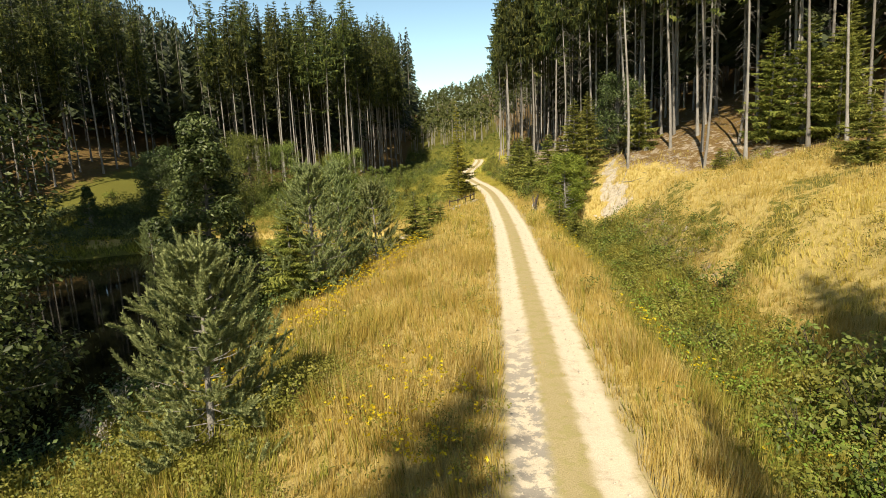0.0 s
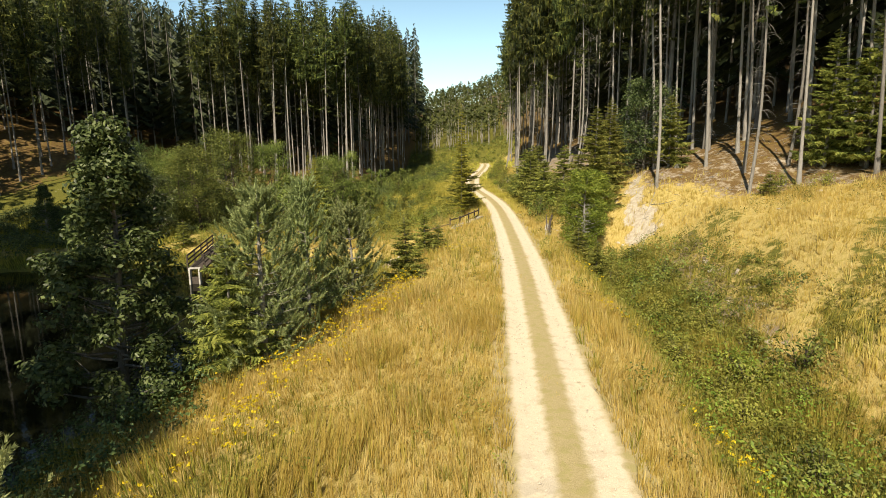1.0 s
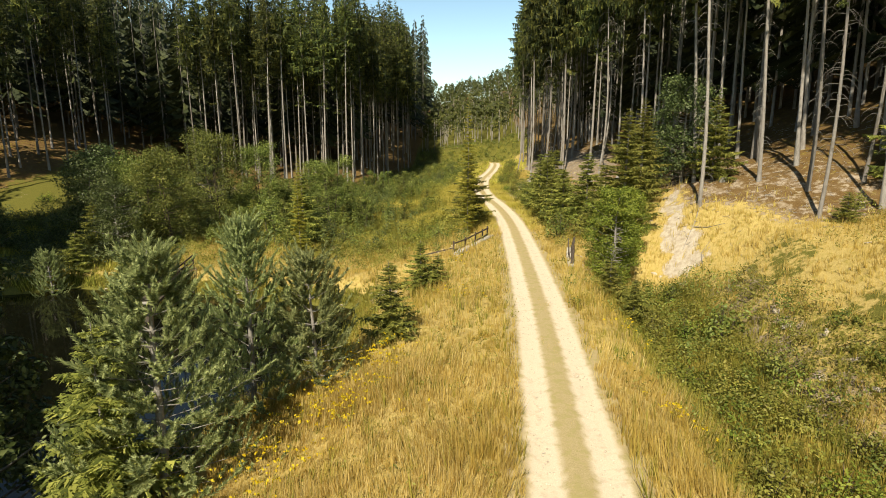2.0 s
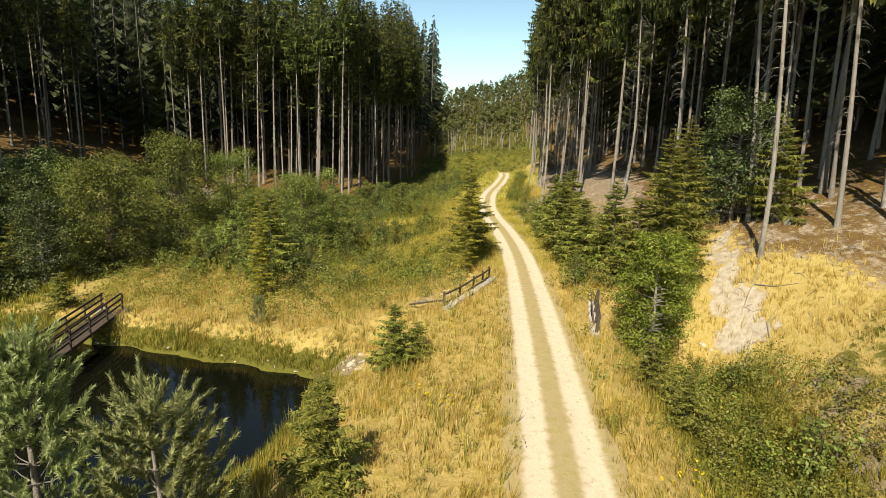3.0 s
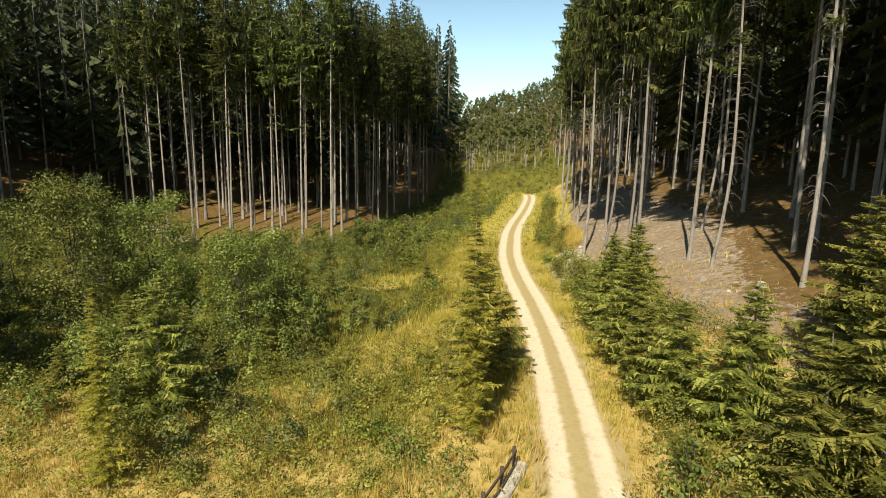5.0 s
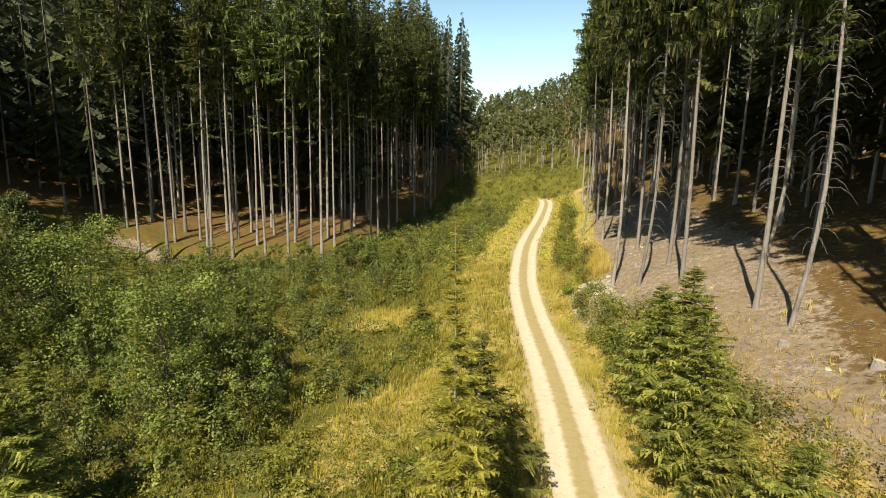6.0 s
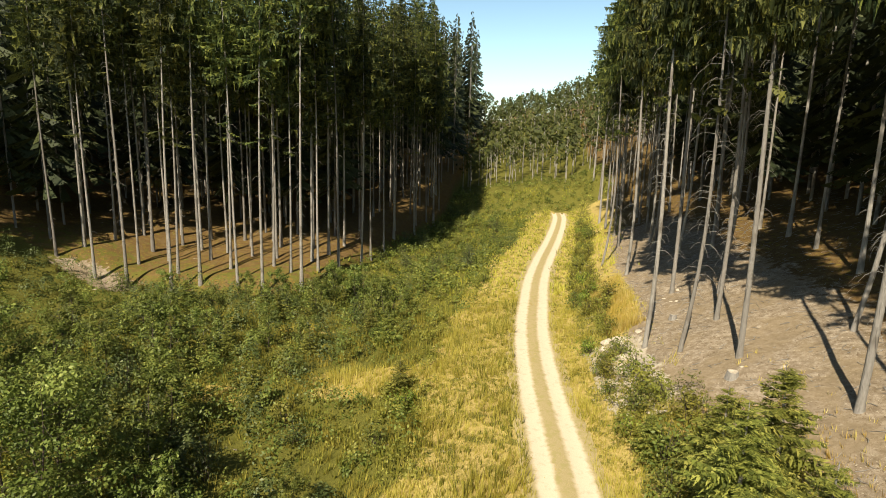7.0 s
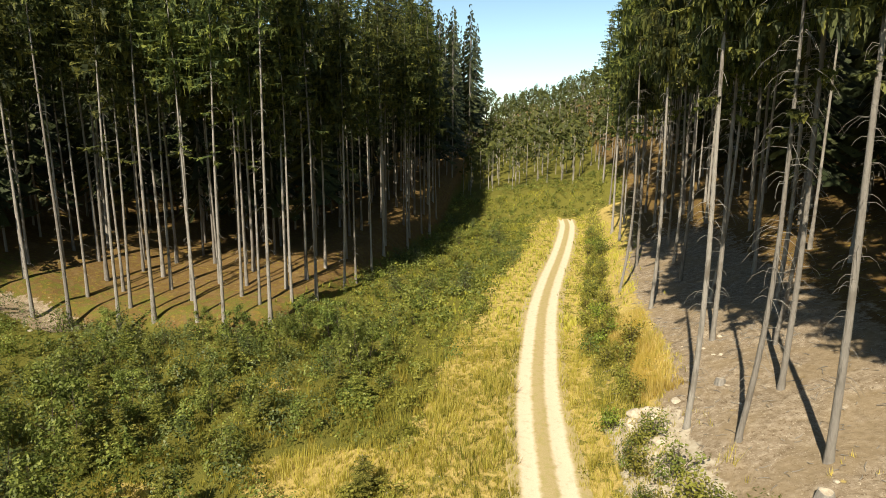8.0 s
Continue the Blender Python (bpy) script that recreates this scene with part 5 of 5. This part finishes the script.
# ---- stones, roots, fallen wood ----


def stone_mesh(seed, rough=0.25):
    r = np.random.default_rng(seed)
    bm = bmesh.new()
    bmesh.ops.create_icosphere(bm, subdivisions=2, radius=1.0)
    for k in range(12):
        n = unit(r.standard_normal(3))
        cut = r.uniform(0.35, 0.8)
        for v in bm.verts:
            over = float(np.dot(v.co, n)) - cut
            if over > 0:
                v.co -= Vector(n) * over
    for v in bm.verts:
        v.co *= 1 + r.normal(0, 0.04)
        v.co.z *= 0.6
    me = bpy.data.meshes.new("stone")
    bm.to_mesh(me), bm.free()
    me.materials.append(M["stone"])
    return me


stones = [stone_mesh(80 + i) for i in range(5)]


def stone(x, y, s, name="boulder", label="pale weathered boulder half sunk in the bank", group=""):
    ob = new(name, stones[int(rng.integers(0, 5))])
    ob.matrix_basis = pose(x, y, float(height(x, y)) - 0.12 * s, *rng.uniform(-12, 12, 2), rng.uniform(0, 360))
    ob.scale = (s * rng.uniform(0.8, 1.3), s * rng.uniform(0.8, 1.2), s * rng.uniform(0.7, 1.1))
    return tagged(ob, label, "stone", group)


for i in range(46):
    y = rng.uniform(86, 98)
    stone(float(road_x(y)) + 4.5 + rng.normal(0, 0.45), y, rng.uniform(0.08, 0.3), label="pale crumbling rock of the cut bank", group="rocks of the cut bank")
for x, y, s in [(9.1, 97.3, 0.8), (9.8, 96.6, 0.8), (8.7, 96.2, 0.8), (10.1, 95.2, 0.6), (9.5, 94.4, 0.55), (9.9, 93.2, 0.45), (9.5, 92.0, 0.55), (9.2, 90.8, 0.5), (9.0, 89.6, 0.4), (8.8, 88.7, 0.35), (10.8, 96.9, 0.45), (9.0, 80.2, 0.35), (9.1, 79.0, 0.3)]:
    stone(x, y, s, group="boulders beside the track")
for x, y, s in [(16.4, 40.6, 0.45), (16.8, 42.2, 0.35), (15.6, 36.4, 0.4), (16.2, 34.2, 0.35), (15.2, 50.2, 0.35), (14.2, 52.6, 0.30), (17.0, 38.6, 0.4), (15.0, 31.5, 0.4), (22.4, 44.5, 0.3), (25.8, 46.0, 0.3)]:
    stone(x, y, s, label="pale stone in the worn slope", group="stones of the slope")
for i in range(44):
    stone(0.3 + rng.normal(0, 0.75), 57.0 + rng.normal(0, 1.0), rng.uniform(0.08, 0.24), "stone", "pale broken stone in the culvert hollow", "stones of the culvert hollow")
for i in range(40):
    y = rng.uniform(70, 104)
    stone(float(road_x(y)) + rng.uniform(5.5, 11), y, rng.uniform(0.07, 0.2), "stone", "small pale stone on the bare slope", "stones of the bare slope")
for i in range(16):
    stone(9.8 + rng.normal(0, 0.5), 53.0 + rng.normal(0, 1.2), rng.uniform(0.10, 0.24), "stone", "grey stone in the shaded culvert mouth", "stones of the culvert mouth")
for i in range(14):
    stone(-4.2 + rng.normal(0, 0.6), 50.2 + rng.normal(0, 0.6), rng.uniform(0.12, 0.32), "stone", "pale stone on the pond shore", "stones of the pond shore")
for i in range(18):
    x = rng.uniform(-26, -6.5)
    stone(x, float(np.interp(x, (-28, -18, -10, -6), (55, 53.6, 51.9, 50.5))) + rng.uniform(-0.1, 0.35), rng.uniform(0.07, 0.16), "stone", "small pale stone at the waterline", "stones of the waterline")
for i in range(12):
    stone(-38.5 + rng.normal(0, 2.6), 112.2 + rng.normal(0, 0.8), rng.uniform(0.12, 0.35), "boulder", "pale stone of the eroded stream bank", "stones of the stream bank")


def branch(path, r0, label, mat="bark", name="root"):
    path = np.array(path, float)
    path[:, 2] = 0.45 * path[:, 2] - 0.02 + height(path[:, 0], path[:, 1])
    rad = np.linspace(r0, r0 * 0.35, len(path))
    return tagged(new(name, Soup().tube(path, rad, 6).mesh(name, M[mat], True)), label, "wood")


for p in ([(18.2, 56.0, 0.1), (17.6, 54.9, 0.12), (17.0, 54.2, 0.14), (16.2, 53.2, 0.08)], [(17.3, 54.4, 0.15), (17.9, 53.6, 0.14), (18.8, 53.0, 0.08)]):
    branch(p, 0.04, "dark bare root in the sandy bank")
branch([(15.3, 50.2, 0.12), (15.9, 51.2, 0.14), (16.4, 52.1, 0.1)], 0.03, "barkless pale stick on sand", "concrete", "stick")
branch([(16.6, 50.9, 0.1), (16.9, 51.9, 0.16), (17.7, 52.4, 0.1)], 0.03, "dark dead branch on the sandy bank", "bark", "stick")

def stump(x, y, r0, tall):
    bm = bmesh.new()
    n = 14
    ring = []
    for k, (z, f) in enumerate(((-0.2, 1.5), (0.05, 1.25), (tall, 1.0), (tall + 0.01, 0.86))):
        ring.append([bm.verts.new((f * r0 * (1 + 0.12 * math.sin(3 * a + x)) * math.cos(a), f * r0 * (1 + 0.12 * math.sin(3 * a + x)) * math.sin(a), z + (0.03 * math.sin(a + y) if k > 1 else 0)))
                     for a in [6.2832 * i / n for i in range(n)]])
    for p, q in zip(ring[:-1], ring[1:]):
        for i in range(n):
            bm.faces.new((p[i], p[(i + 1) % n], q[(i + 1) % n], q[i])).material_index = 0
    bm.faces.new(ring[-1]).material_index = 1
    me = bpy.data.meshes.new("tree_stump")
    bm.to_mesh(me), bm.free()
    me.materials.append(M["bark"]), me.materials.append(M["stone"])
    ob = new("tree_stump", me)
    ob.matrix_basis = pose(x, y, float(height(x, y)))
    return tagged(ob, "cut spruce stump with pale sawn top on bare soil", "stump", "stumps of the slope")


for x, y, r0, tall in [(13.4, 88.2, 0.24, 0.3), (15.6, 78.4, 0.2, 0.25), (21.0, 58.8, 0.22, 0.3), (17.4, 74.5, 0.22, 0.28), (26.0, 50.6, 0.2, 0.3), (13.0, 97.6, 0.2, 0.3)]:
    stump(x, y, r0, tall)

pebbles = Soup()
py = rng.uniform(6, 75, 2600)
px = road_x(py) + rng.choice([-1, 1], 2600) * (0.8 + rng.normal(0, 0.35, 2600))
pz, ps = height(road_x(py), py) - 0.01, rng.uniform(0.012, 0.045, 2600)
for k in range(4):
    a0, a1 = 1.57 * k + py, 1.57 * (k + 1) + py
    pebbles.tris(np.stack([np.stack([px + ps * np.cos(a0), py + ps * np.sin(a0), pz], 1), np.stack([px + ps * np.cos(a1), py + ps * np.sin(a1), pz], 1), np.stack([px, py, pz + ps * 0.9], 1)], 1))
tagged(new("pebbles", pebbles.mesh("pebbles", M["stone"])), "small loose pebbles in the wheel ruts", "pebbles", kind="stuff")

litter = Soup()
x, y = rng.uniform(7, 34, 3200), rng.uniform(48, 125, 3200)
keep = (forest_right(x, y) > -4.5) & (x - road_x(y) > 4)
for px, py in zip(x[keep], y[keep]):
    a, ln = rng.uniform(0, 6.28), rng.uniform(0.12, 0.55)
    q = np.array([[px, py, 0], [px + 0.5 * ln * np.cos(a), py + 0.5 * ln * np.sin(a), 0], [px + ln * np.cos(a + 0.2), py + ln * np.sin(a + 0.2), 0]])
    q[:, 2] = height(q[:, 0], q[:, 1]) + 0.04
    litter.tube(q, [0.018, 0.015, 0.008], 3)
tagged(new("fallen_twigs", litter.mesh("fallen_twigs", M["bark"])), "dead twigs strewn over the bare forest slope", "twigs", kind="stuff")


def thistle(seed, x, y, tall):
    """A dead thistle: stiff pale stalks with side twigs and woolly seed heads."""
    r = np.random.default_rng(seed)
    root = tagged(new("thistle"), "dead grey thistle with pale woolly seed heads", "weed", "thistles by the young pine")
    root.matrix_basis = pose(x, y, float(height(x, y)), 0, 0, r.uniform(0, 360))
    stems, heads = Soup(), []
    for k in range(4):
        a, h = 1.6 * k + r.uniform(0, 0.8), tall * r.uniform(0.75, 1.05)
        lean = np.array([np.cos(a), np.sin(a), 0]) * r.uniform(0.1, 0.28) * h
        path = [np.array([0.04 * np.cos(a), 0.04 * np.sin(a), -0.05]), lean * 0.35 + [0, 0, h * 0.5], lean + [0, 0, h]]
        stems.tube(path, [0.012, 0.009, 0.005], 4)
        heads.append(path[2])
        for f in r.uniform(0.45, 0.95, 5):
            o, b = lean * f + np.array([0, 0, h * f]), r.uniform(0, 6.28)
            tip = o + np.array([np.cos(b), np.sin(b), 1.1]) * r.uniform(0.10, 0.22)
            stems.tube([o, (o + tip) / 2 + [0, 0, -0.015], tip], [0.006, 0.005, 0.004], 3)
            heads.append(tip)
    part("stalks", stems.mesh("stalks", M["stone"]), root)
    part("seed_heads", leaf_cloud(Soup(), r, heads, 0.035, 14, 0.022, 1.0).mesh("seed_heads", M["stone"]), root, "pale woolly seed heads")


for i, (x, y, tall) in enumerate([(-10.6, 14.2, 1.3), (-10.0, 14.9, 1.5), (-9.3, 15.4, 1.2), (-9.7, 13.6, 1.0), (-8.6, 15.9, 1.1)]):
    thistle(300 + i, x, y, tall)

# dark lumps added on the track in place of a mark on the lens
for i, (x, y) in enumerate([(2.96, 22.16), (4.64, 43.05)]):
    bm = bmesh.new()
    bmesh.ops.create_icosphere(bm, subdivisions=2, radius=0.08)
    for v in bm.verts:
        v.co *= 1 + 0.16 * math.sin(23 * v.co.x + 4 * i) * math.cos(31 * v.co.y)
        v.co.z *= 0.5
    me = bpy.data.meshes.new("clod")
    bm.to_mesh(me), bm.free()
    me.materials.append(M["old_wood"])
    ob = new("clod", me)
    ob.matrix_basis = pose(x, y, float(height(road_x(y), y)) - 0.02, 0, 0, 40 * i)
    tagged(ob, "small dark lump added on the track for a lens mark", "clod", "clods on the track")
